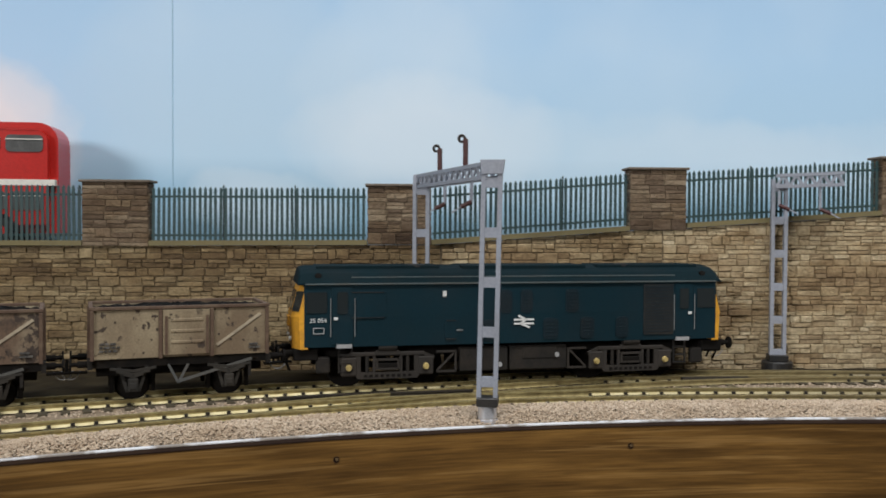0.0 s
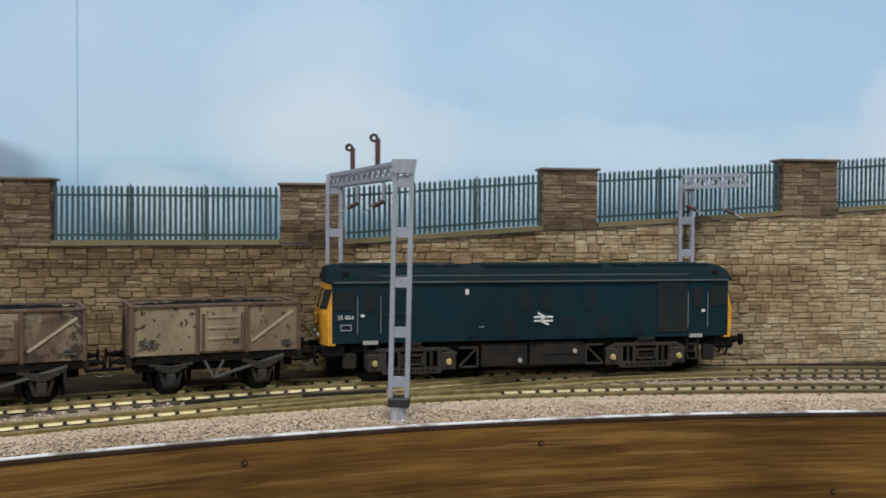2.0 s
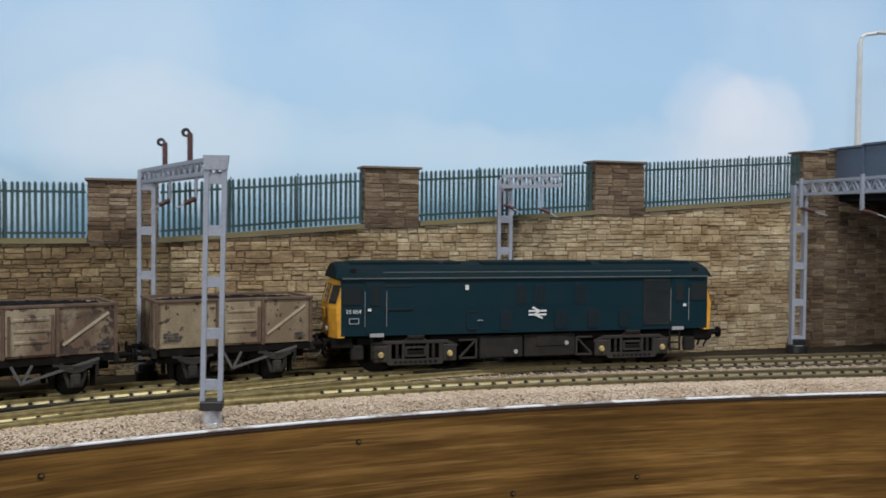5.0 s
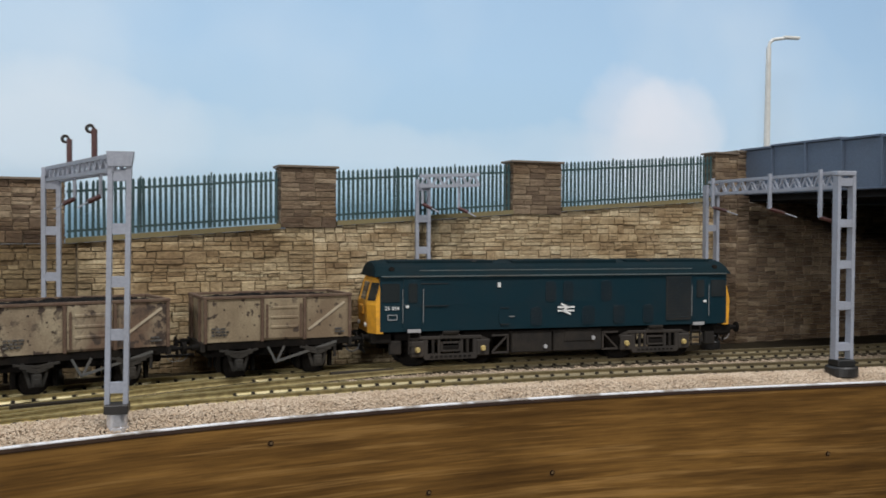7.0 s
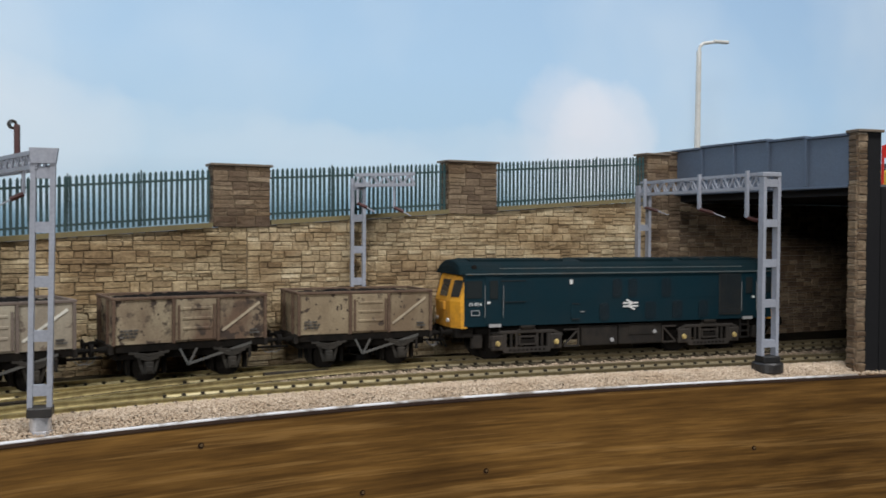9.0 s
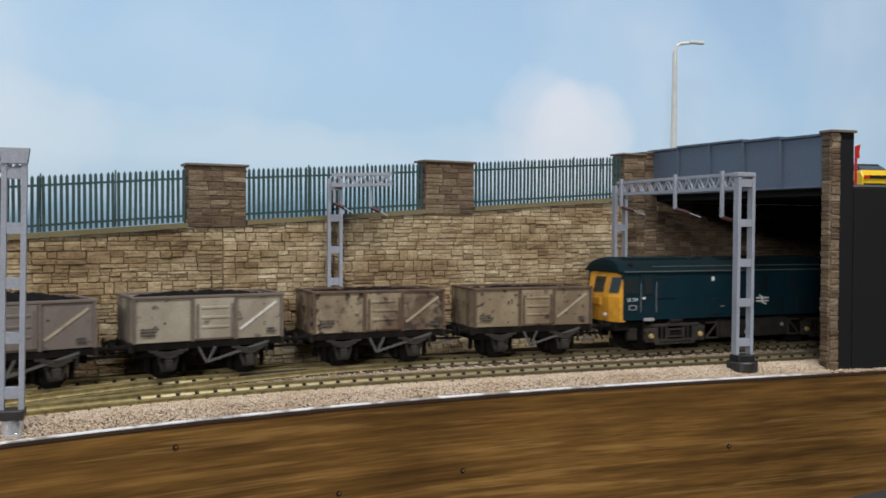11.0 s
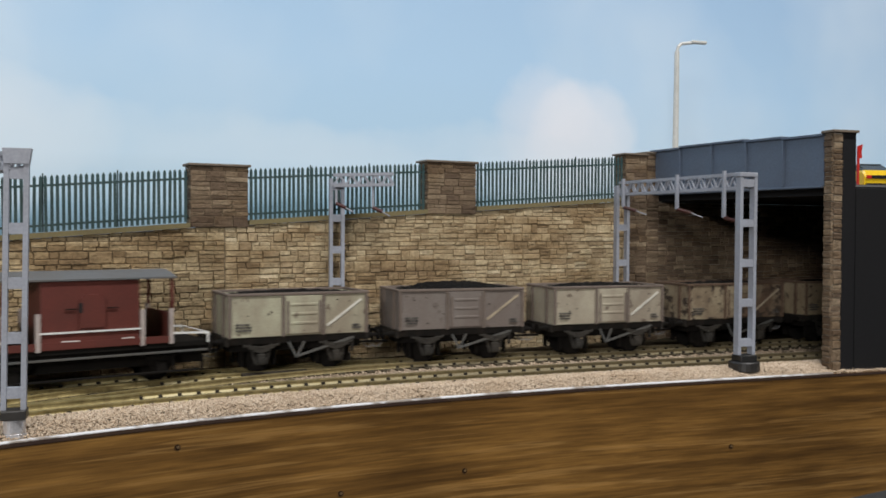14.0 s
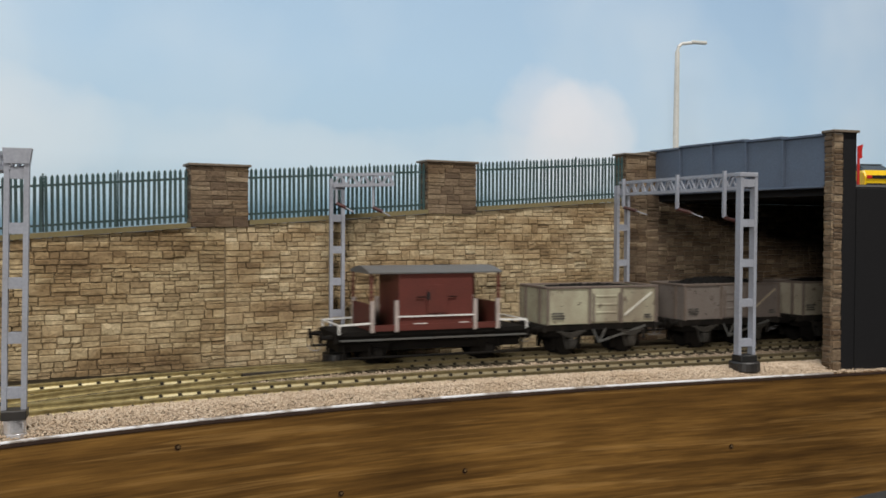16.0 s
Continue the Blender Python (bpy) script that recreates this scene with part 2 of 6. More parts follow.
def sky_build(nt, b, node):
    """Printed backscene: pale blue with soft white cloud, bluer overhead."""
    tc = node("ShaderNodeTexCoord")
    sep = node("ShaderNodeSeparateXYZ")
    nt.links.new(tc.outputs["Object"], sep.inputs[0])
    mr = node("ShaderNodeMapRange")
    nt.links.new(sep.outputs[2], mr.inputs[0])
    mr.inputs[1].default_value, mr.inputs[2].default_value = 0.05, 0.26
    # the foot of the sheet is a darker blue-green
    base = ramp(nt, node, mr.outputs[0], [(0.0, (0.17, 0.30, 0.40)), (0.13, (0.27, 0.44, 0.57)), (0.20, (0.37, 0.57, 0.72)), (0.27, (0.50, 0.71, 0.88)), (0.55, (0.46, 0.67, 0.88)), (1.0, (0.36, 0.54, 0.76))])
    c1 = noise_tex(nt, node, 5.5, 3, "Object", (1.0, 1.0, 1.0))
    cloud = ramp(nt, node, c1, [(0.44, (0, 0, 0)), (0.72, (0.45, 0.45, 0.45))])
    c = mixed(nt, node, "MIX", cloud, base, (0.72, 0.82, 0.90))
    for x, z, rx, rz, strength, tint in CLOUDS:
        sub = node("ShaderNodeVectorMath")
        sub.operation = "SUBTRACT"
        wob = node("ShaderNodeTexNoise", Scale=22.0, Detail=4.0)
        nt.links.new(tc.outputs["Object"], wob.inputs["Vector"])
        mul = node("ShaderNodeVectorMath")
        mul.operation = "MULTIPLY_ADD"
        nt.links.new(wob.outputs["Color"], mul.inputs[0])
        mul.inputs[1].default_value, mul.inputs[2].default_value = (0.035, 0.0, 0.035), (-0.0175, 0.0, -0.0175)
        add = node("ShaderNodeVectorMath")
        nt.links.new(tc.outputs["Object"], add.inputs[0])
        nt.links.new(mul.outputs[0], add.inputs[1])
        nt.links.new(add.outputs[0], sub.inputs[0])
        sub.inputs[1].default_value = (x, 0.0, z)
        sc = node("ShaderNodeVectorMath")
        sc.operation = "MULTIPLY"
        nt.links.new(sub.outputs[0], sc.inputs[0])
        sc.inputs[1].default_value = (1 / rx, 0.0, 1 / rz)
        ln = node("ShaderNodeVectorMath")
        ln.operation = "LENGTH"
        nt.links.new(sc.outputs[0], ln.inputs[0])
        f = ramp(nt, node, ln.outputs["Value"], [(0.45, (strength,) * 3), (0.80, (strength * 0.6,) * 3), (1.0, (0, 0, 0))])
        c = mixed(nt, node, "MIX", f, c, tint)
    nt.links.new(c, b.inputs["Base Color"])
    b.inputs["Roughness"].default_value = 0.75


# cloud banks on the backscene: along, up, half-width, half-height, strength, tint
CLOUDS = [(0.293, 0.140, 0.044, 0.042, 0.55, (0.82, 0.86, 0.93)), (0.322, 0.132, 0.048, 0.042, 0.65, (0.88, 0.90, 0.95)), (0.300, 0.105, 0.075, 0.030, 0.35, (0.80, 0.85, 0.92)),
          (-0.075, 0.150, 0.060, 0.060, 0.35, (0.74, 0.84, 0.91)), (-0.060, 0.115, 0.080, 0.042, 0.6, (0.78, 0.86, 0.92)), (-0.17, 0.150, 0.090, 0.07, 0.35, (0.62, 0.74, 0.83)), (-0.308, 0.118, 0.058, 0.052, 0.95, (0.84, 0.83, 0.84)),
          (-0.150, 0.076, 0.050, 0.022, 0.55, (0.70, 0.80, 0.87)), (0.06, 0.105, 0.16, 0.03, 0.35, (0.70, 0.82, 0.90)), (0.22, 0.110, 0.20, 0.025, 0.35, (0.72, 0.83, 0.92))]
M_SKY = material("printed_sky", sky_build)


# ---- building helpers ----
def thing(name, label, category, group="", kind="", m=None):
    ob = new(name)
    ob.empty_display_size = 0.01
    if m is not None:
        ob.matrix_world = m
    return tagged(ob, label, category, group, kind)


def part(name, bm, mat, parent=None, label="", smooth=False):
    me = bpy.data.meshes.new(name)
    bm.to_mesh(me)
    bm.free()
    me.materials.append(mat)
    if smooth:
        for p in me.polygons:
            p.use_smooth = True
    ob = new(name, me)
    ob.parent = parent
    if label:
        tagged(ob, label)
    return ob


def shared(name, me, parent, m):
    ob = new(name, me)
    ob.parent = parent
    ob.matrix_basis = m
    return ob


def box(bm, x0, x1, y0, y1, z0, z1, bevel=0.0):
    vs = [bm.verts.new((x, y, z)) for x in (x0, x1) for y in (y0, y1) for z in (z0, z1)]
    fs = [bm.faces.new([vs[i] for i in f]) for f in ((0, 1, 3, 2), (4, 6, 7, 5), (0, 4, 5, 1), (2, 3, 7, 6), (0, 2, 6, 4), (1, 5, 7, 3))]
    if bevel:
        es = {e for f in fs for e in f.edges}
        bmesh.ops.bevel(bm, geom=list(es), offset=bevel, segments=1, affect="EDGES")
    return bm


def boxed(*a):
    return box(bmesh.new(), *a)


def rod(bm, a, b, r, n=8, r2=None):
    a, b = Vector(a), Vector(b)
    q = (b - a).to_track_quat("Z", "Y").to_matrix()
    rings = []
    for p, rad in ((a, r), (b, r if r2 is None else r2)):
        rings.append([bm.verts.new(p + q @ Vector((rad * math.cos(2 * math.pi * i / n), rad * math.sin(2 * math.pi * i / n), 0))) for i in range(n)])
    for i in range(n):
        bm.faces.new((rings[0][i], rings[0][(i + 1) % n], rings[1][(i + 1) % n], rings[1][i]))
    bm.faces.new(rings[0][::-1])
    bm.faces.new(rings[1])
    return bm


def strut(bm, a, b, w, t, side=(0, 1, 0)):
    """A flat bar from a to b, w wide, t thick along side."""
    a, b, side = Vector(a), Vector(b), Vector(side).normalized()
    across = (b - a).cross(side).normalized() * w / 2
    th = side * t / 2
    vs = [bm.verts.new(p + sx * across + sy * th) for p in (a, b) for sx, sy in ((-1, -1), (1, -1), (1, 1), (-1, 1))]
    for f in ((3, 2, 1, 0), (4, 5, 6, 7), (0, 1, 5, 4), (1, 2, 6, 5), (2, 3, 7, 6), (3, 0, 4, 7)):
        bm.faces.new([vs[i] for i in f])
    return bm


def prism(bm, outline, y0, y1):
    """An outline in x and z, drawn from y0 to y1."""
    f = [bm.verts.new((x, y0, z)) for x, z in outline]
    k = [bm.verts.new((x, y1, z)) for x, z in outline]
    bm.faces.new(f)
    bm.faces.new(k[::-1])
    n = len(f)
    for i in range(n):
        bm.faces.new((f[(i + 1) % n], f[i], k[i], k[(i + 1) % n]))
    bmesh.ops.recalc_face_normals(bm, faces=bm.faces)
    return bm


def loft(bm, rings, cap=True, closed=True):
    rs = [[bm.verts.new(p) for p in r] for r in rings]
    n = len(rs[0])
    for a, b in zip(rs, rs[1:]):
        for i in range(n if closed else n - 1):
            bm.faces.new((a[i], a[(i + 1) % n], b[(i + 1) % n], b[i]))
    if cap:
        bm.faces.new(rs[0][::-1])
        bm.faces.new(rs[-1])
    bmesh.ops.recalc_face_normals(bm, faces=bm.faces)
    return bm


# ---- the plan: two tracks, the board's edge and the wall's line ----
def spline(points, n=1500):
    p = np.array(points)
    x, y = p[:, 0], p[:, 1]
    m, h = len(x), np.diff(p[:, 0])
    a, b = np.zeros((m, m)), np.zeros(m)
    a[0, 0] = a[-1, -1] = 1
    for i in range(1, m - 1):
        a[i, i - 1:i + 2] = h[i - 1], 2 * (h[i - 1] + h[i]), h[i]
        b[i] = 6 * ((y[i + 1] - y[i]) / h[i] - (y[i] - y[i - 1]) / h[i - 1])
    k = np.linalg.solve(a, b)
    xs = np.linspace(x[0], x[-1], n)
    j = np.clip(np.searchsorted(x, xs) - 1, 0, m - 2)
    u, v, w = x[j + 1] - xs, xs - x[j], h[j]
    ys = k[j] * u**3 / 6 / w + k[j + 1] * v**3 / 6 / w + (y[j] / w - k[j] * w / 6) * u + (y[j + 1] / w - k[j + 1] * w / 6) * v
    s = np.concatenate([[0], np.cumsum(np.hypot(np.diff(xs), np.diff(ys)))])
    return xs, ys, s - np.interp(0, xs, s)


REAR = spline([(-0.90, -0.1440), (-0.64, 0.0310), (-0.48, 0.1460), (-0.36, 0.2350), (-0.24, 0.3130), (-0.18, 0.3466), (-0.12, 0.3786), (-0.06, 0.4065), (0, 0.4286),
               (0.06, 0.4440), (0.12, 0.4535), (0.18, 0.4580), (0.24, 0.4605), (0.30, 0.4645), (0.40, 0.4730), (0.52, 0.4850), (0.76, 0.5030), (1.1, 0.5230)])
NEAR = spline([(-0.90, -0.2640), (-0.64, -0.0640), (-0.48, 0.0640), (-0.36, 0.1600), (-0.24, 0.2483), (-0.18, 0.2893), (-0.12, 0.3270), (-0.06, 0.3576), (0, 0.3803),
               (0.06, 0.3950), (0.12, 0.4038), (0.18, 0.4095), (0.24, 0.4130), (0.30, 0.4150), (0.40, 0.4180), (0.52, 0.4210), (0.76, 0.4260), (1.1, 0.4330)])
EDGE = spline([(-0.62, -0.10), (-0.48, 0.030), (-0.36, 0.132), (-0.24, 0.2228), (-0.18, 0.2612), (-0.12, 0.2943), (-0.06, 0.3218), (0, 0.3435), (0.06, 0.3596),
               (0.12, 0.3705), (0.18, 0.3771), (0.24, 0.3804), (0.30, 0.3816), (0.36, 0.3825), (0.60, 0.384), (0.80, 0.384), (1.0, 0.384)])


def along(track, s, off=0.0):
    """Place and heading at s along a track, off to its far side."""
    xs, ys, ss = track
    x, y = np.interp(s, ss, xs), np.interp(s, ss, ys)
    tx, ty = np.interp(s + 0.002, ss, xs) - np.interp(s - 0.002, ss, xs), np.interp(s + 0.002, ss, ys) - np.interp(s - 0.002, ss, ys)
    a = math.atan2(ty, tx)
    return x - math.sin(a) * off, y + math.cos(a) * off, a


def edge_y(x):
    return float(np.interp(x, EDGE[0], EDGE[1]))


WALL = Matrix.Translation((0, 0.461, 0)) @ Matrix.Rotation(math.atan(0.175), 4, "Z")
WALL_TOP = [(-0.62, 0.0565), (-0.2, 0.0575), (-0.058, 0.0585), (0.042, 0.066), (0.070, 0.0675), (0.172, 0.0745), (0.203, 0.0765), (0.311, 0.084), (0.95, 0.084)]


def wall_top(s):
    return float(np.interp(s, [p[0] for p in WALL_TOP], [p[1] for p in WALL_TOP]))


# ---- room that closes the place ----
def room():
    for name, b in (("floor", (-2.2, 2.2, -2.6, 1.4, -1.05, -1.0)), ("wall_south", (-2.2, 2.2, -2.65, -2.6, -1.0, 1.5)), ("wall_north", (-2.2, 2.2, 1.4, 1.45, -1.0, 1.5)),
                    ("wall_west", (-2.25, -2.2, -2.6, 1.4, -1.0, 1.5)), ("wall_east", (2.2, 2.25, -2.6, 1.4, -1.0, 1.5)), ("ceiling", (-2.2, 2.2, -2.6, 1.4, 1.5, 1.55))):
        tagged(part(name, boxed(*b), M_FLOOR if name == "floor" else M_PLAIN_WALL), "plain pale painted surface closing the railway room", name.split("_")[0], kind="structure")


room()


# ---- backscene, baseboard, fascia ----
def backscene():
    bm = bmesh.new()
    rings = []
    for s in np.linspace(-0.66, 1.0, 60):
        bow = -0.25 * max(0.0, -s - 0.34) ** 1.5
        rings.append([(s, 0.064 + bow, 0.03), (s, 0.064 + bow, 0.62), (s, 0.070 + bow, 0.62), (s, 0.070 + bow, 0.03)])
    loft(bm, rings)
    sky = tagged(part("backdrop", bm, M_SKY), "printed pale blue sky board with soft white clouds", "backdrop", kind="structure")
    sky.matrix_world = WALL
    joint = part("joint", boxed(-0.2003, -0.1999, 0.0637, 0.0645, 0.05, 0.6), M_SKYJOINT, sky, "thin butt joint between two printed sheets")
    return joint


M_SKYJOINT = painted("sheet_joint", (0.36, 0.54, 0.66), 0.8, wear=0.05)
backscene()


def road_behind():
    """The roadway behind the parapet, climbing to the bridge."""
    bm = bmesh.new()
    rings = []
    for s in np.linspace(-0.62, 0.345, 60):
        z = wall_top(s) - 0.0006
        rings.append([(s, 0.0065, z - 0.004), (s, 0.0065, z), (s, 0.0638, z), (s, 0.0638, z - 0.004)])
    loft(bm, rings)
    ob = tagged(part("road", bm, M_TIMBER_TRIM), "grey model roadway climbing behind the stone parapet", "road", kind="structure")
    ob.matrix_world = WALL


road_behind()


def ground():
    """Baseboard top, from the board's edge to the foot of the wall, with raised beds under the tracks."""
    xs = np.linspace(-0.60, 0.99, 275)
    bm = bmesh.new()
    rows = []
    for x in xs:
        y0, y1 = edge_y(x) + 0.0008, 0.461 + 0.175 * x + 0.012
        row = []
        for k in range(25):
            y = y0 + (y1 - y0) * k / 24
            lift = min(1.0, k / 4.0)
            z = -0.0062 + 0.0012 * lift + 0.0004 * noise.noise((x * 90, y * 90, 0))
            row.append(bm.verts.new((x, y, z)))
        rows.append(row)
    for a, b in zip(rows, rows[1:]):
        for i in range(24):
            bm.faces.new((a[i], b[i], b[i + 1], a[i + 1]))
    low = bmesh.ops.extrude_face_region(bm, geom=list(bm.faces))
    for v in low["geom"]:
        if isinstance(v, bmesh.types.BMVert):
            v.co.z = -0.018
    bmesh.ops.recalc_face_normals(bm, faces=bm.faces)
    return tagged(part("ground", bm, M_BED), "gritty ballasted baseboard carrying two model tracks", "ground", kind="structure")


GROUND = ground()


def cess():
    """Strip from rear line to wall's foot, its colour darkened for the train's shade."""
    bm = bmesh.new()
    rows = []
    for s in np.linspace(-0.50, 0.50, 120):
        x0, y0, a = along(REAR, s, 0.0135)
        x1 = x0
        y1 = 0.461 + 0.175 * x1 + 0.002
        rows.append([bm.verts.new((x0 + (x1 - x0) * k / 6, y0 + (max(y1, y0 + 0.002) - y0) * k / 6, -0.0040 + 0.0005 * noise.noise((x0 * 150, k * 1.7, 0)))) for k in range(7)])
    for a, b in zip(rows, rows[1:]):
        for i in range(6):
            bm.faces.new((a[i], b[i], b[i + 1], a[i + 1]))
    return tagged(part("earth_strip", bm, M_SHADE_STRIP), "ground strip along the foot of the wall, coloured dark for the train's shade", "ground", kind="structure")


# ground colour set near black to hold the shade behind the wagons
M_SHADE_STRIP = painted("shade_strip_ground", (0.024, 0.019, 0.012), 0.95, wear=0.6, dirt=(0.060, 0.048, 0.026), spec=0.1)
cess()


def grains(name, count, place, size, label):
    """Loose ballast chips, eight-sided and uneven."""
    rng = np.random.default_rng(5)
    oct_v = np.array([(1, 0, 0), (-1, 0, 0), (0, 1, 0), (0, -1, 0), (0, 0, 1), (0, 0, -1)], float)
    oct_f = np.array([(0, 2, 4), (2, 1, 4), (1, 3, 4), (3, 0, 4), (2, 0, 5), (1, 2, 5), (3, 1, 5), (0, 3, 5)])
    centres = place(rng, count)
    n = len(centres)
    r = rng.uniform(size[0], size[1], n)
    v = oct_v[None] * rng.uniform(0.6, 1.25, (n, 6, 1)) * r[:, None, None]
    a = rng.uniform(0, 6.28, n)
    ca, sa = np.cos(a)[:, None], np.sin(a)[:, None]
    v = np.stack([v[..., 0] * ca - v[..., 1] * sa, v[..., 0] * sa + v[..., 1] * ca + 0.3 * v[..., 2], v[..., 2] * 0.8 + 0.25 * v[..., 0]], -1)
    v += centres[:, None]
    me = bpy.data.meshes.new(name)
    me.from_pydata(v.reshape(-1, 3).tolist(), [], (oct_f[None] + 6 * np.arange(n)[:, None, None]).reshape(-1, 3).tolist())
    me.materials.append(M_BALLAST)
    ob = new(name, me)
    return tagged(ob, label, "ballast", kind="stuff")


def shoulder(rng, count):
    """Chips on the shoulder between the board's edge and the near sleepers."""
    x = rng.uniform(-0.42, 0.42, count)
    e = np.interp(x, EDGE[0], EDGE[1])
    w = np.interp(x, NEAR[0], NEAR[1]) - e - 0.0108
    u = rng.uniform(0, 1, count) ** 0.85
    y = e - 0.0018 + u * w
    z = -0.0066 + 0.0028 * np.minimum(1, u * 2.2) + rng.uniform(0, 0.0009, count)
    return np.stack([x, y, z], -1)


def between(rng, count):
    """Chips between and behind the two tracks."""
    x = rng.uniform(-0.42, 0.52, count)
    a, b = np.interp(x, NEAR[0], NEAR[1]), np.interp(x, REAR[0], REAR[1])
    pick = rng.uniform(0, 1, count)
    y = np.where(pick < 0.55, rng.uniform(a + 0.012, b - 0.012), b + rng.uniform(-0.009, 0.009, count))
    y = np.where(pick > 0.93, a + rng.uniform(-0.008, 0.008, count), y)
    y = np.minimum(y, 0.459 + 0.175 * x)
    z = -0.0058 + rng.uniform(0, 0.0012, count)
    return np.stack([x, y, z], -1)


grains("ballast_shoulder", 85000, shoulder, (0.00030, 0.00062), "pale pinkish-grey ballast chips along the board edge")
grains("ballast_infill", 20000, between, (0.00035, 0.00075), "dusty pale ballast chips between the model tracks")


def fascia_foot(x):
    """The lower edge of the front board, climbing slightly along it."""
    return max(-0.09, -0.0694 + (x - 0.359) * 0.09)


def fascia():
    """The curved front board, stained brown, with a white strip along its top."""
    root = thing("fascia_board", "curved brown-stained plywood fascia with visible brushed grain", "fascia", kind="structure")
    xs = np.linspace(-0.60, 0.99, 160)
    bm = bmesh.new()
    loft(bm, [[(x, edge_y(x) - 0.0060, fascia_foot(x)), (x, edge_y(x) - 0.0060, -0.0072), (x, edge_y(x) - 0.0052, -0.0064), (x, edge_y(x), -0.0064), (x, edge_y(x), fascia_foot(x))] for x in xs])
    part("board", bm, M_WOOD, root)
    bm = bmesh.new()
    loft(bm, [[(x, edge_y(x) - 0.0042, -0.0063), (x, edge_y(x) - 0.0042, -0.0057), (x, edge_y(x) - 0.0020, -0.0055), (x, edge_y(x) - 0.0020, -0.0063)] for x in xs if -0.6 <= x <= 0.352])
    part("edge_strip", bm, M_EDGE, root, "chipped white-painted top edge")
    bm = bmesh.new()
    loft(bm, [[(x, edge_y(x) - 0.0062, -0.0072), (x, edge_y(x) - 0.0062, -0.0068), (x, edge_y(x) - 0.0054, -0.0060), (x, edge_y(x) - 0.0043, -0.0060), (x, edge_y(x) - 0.0043, -0.0070)] for x in xs])
    part("dark_arris", bm, M_ARRIS, root, "dark stained upper arris")
    for x, z in ((-0.0728, -0.0140), (0.0314, -0.0143), (0.1498, -0.0374), (0.0946, -0.0404), (0.2878, -0.0379)):
        y = edge_y(x) - 0.0060
        bm = bmesh.new()
        tilt = Matrix.Translation((x, y, z)) @ Matrix.Rotation(math.atan2(edge_y(x + 0.002) - edge_y(x - 0.002), 0.004), 4, "Z")
        rod(bm, tilt @ Vector((0, 0.001, 0)), tilt @ Vector((0, -0.0003, 0)), 0.0011, 14)
        plug = part("screw_hole", bm, M_ARRIS, root, "stained countersunk screw hole")
        bm = bmesh.new()
        rod(bm, tilt @ Vector((0.0002, -0.0002, 0.0001)), tilt @ Vector((0.0002, -0.0004, 0.0001)), 0.0006, 10)
        part("screw", bm, M_SCREW, plug, "dull brass screw head")
    return root


fascia()


# ---- stonework ----
def block_meshes(mat, seed):
    """Six rough unit blocks: back edge flush, face uneven and worn at the arrises."""
    rnd = random.Random(seed)
    out = []
    for _ in range(6):
        bm = bmesh.new()
        j = lambda a: rnd.uniform(-a, a)
        back = [bm.verts.new((x, 0.0, z)) for x, z in ((-0.5, -0.5), (0.5, -0.5), (0.5, 0.5), (-0.5, 0.5))]
        ring = [bm.verts.new((x + j(0.01), -0.66 + j(0.12), z + j(0.03))) for x, z in ((-0.49, -0.47), (0.0, -0.48), (0.49, -0.47), (0.49, 0.47), (0.0, 0.48), (-0.49, 0.47))]
        face = [bm.verts.new((x + j(0.03), -1.0 + j(0.20), z + j(0.05))) for x, z in ((-0.45, -0.39), (0.05, -0.40), (0.45, -0.39), (0.45, 0.39), (-0.05, 0.40), (-0.45, 0.39))]
        for f in ((back[0], back[1], ring[2], ring[1], ring[0]), (back[1], back[2], ring[3], ring[2]), (back[2], back[3], ring[5], ring[4], ring[3]), (back[3], back[0], ring[0], ring[5])):
            bm.faces.new(f)
        for i in range(6):
            bm.faces.new((ring[i], ring[(i + 1) % 6], face[(i + 1) % 6], face[i]))
        bm.faces.new((face[0], face[1], face[4], face[5]))
        bm.faces.new((face[1], face[2], face[3], face[4]))
        bmesh.ops.recalc_face_normals(bm, faces=bm.faces)
        me = bpy.data.meshes.new("stone")
        bm.to_mesh(me)
        bm.free()
        me.materials.append(mat)
        out.append(me)
    return out


def courses(s0, s1, z0, top, seed, hmin=0.0018, hmax=0.0044, lmin=0.0046, lmax=0.0140):
    """Snecked rubble: bands broken into tall jumpers and two or three rows of thin blocks, up to the sloping top."""
    rnd = random.Random(seed)
    z, out = z0, []
    while z < max(top(s0), top(s1)):
        high, s = rnd.uniform(hmax * 0.85, hmax * 1.4), s0
        while s < s1 - 1e-6:
            w = rnd.uniform(lmin * 1.1, lmax)
            if s1 - s - w < lmin:
                w = s1 - s
            r, k = rnd.random(), rnd.uniform(0.36, 0.64)
            if r < 0.30 and w < lmax * 0.8:
                rows = [(0.0, 1.0)]
            elif r > 0.88 and high > hmin * 2.6:
                rows = [(0.0, 0.34), (0.34, 0.68), (0.68, 1.0)]
            else:
                rows = [(0.0, k), (k, 1.0)]
            for lo, hi in rows:
                cut = [0.0, 1.0] if w < lmin * 2 or rnd.random() < 0.62 else [0.0, rnd.uniform(0.36, 0.64), 1.0]
                for u, v in zip(cut, cut[1:]):
                    mid = s + w * (u + v) / 2
                    h = min(high * (hi - lo), top(mid) - z - high * lo)
                    if h > 0.0009:
                        out.append((mid, z + high * lo + h / 2, w * (v - u), h))
            s += w
        z += high
    return out


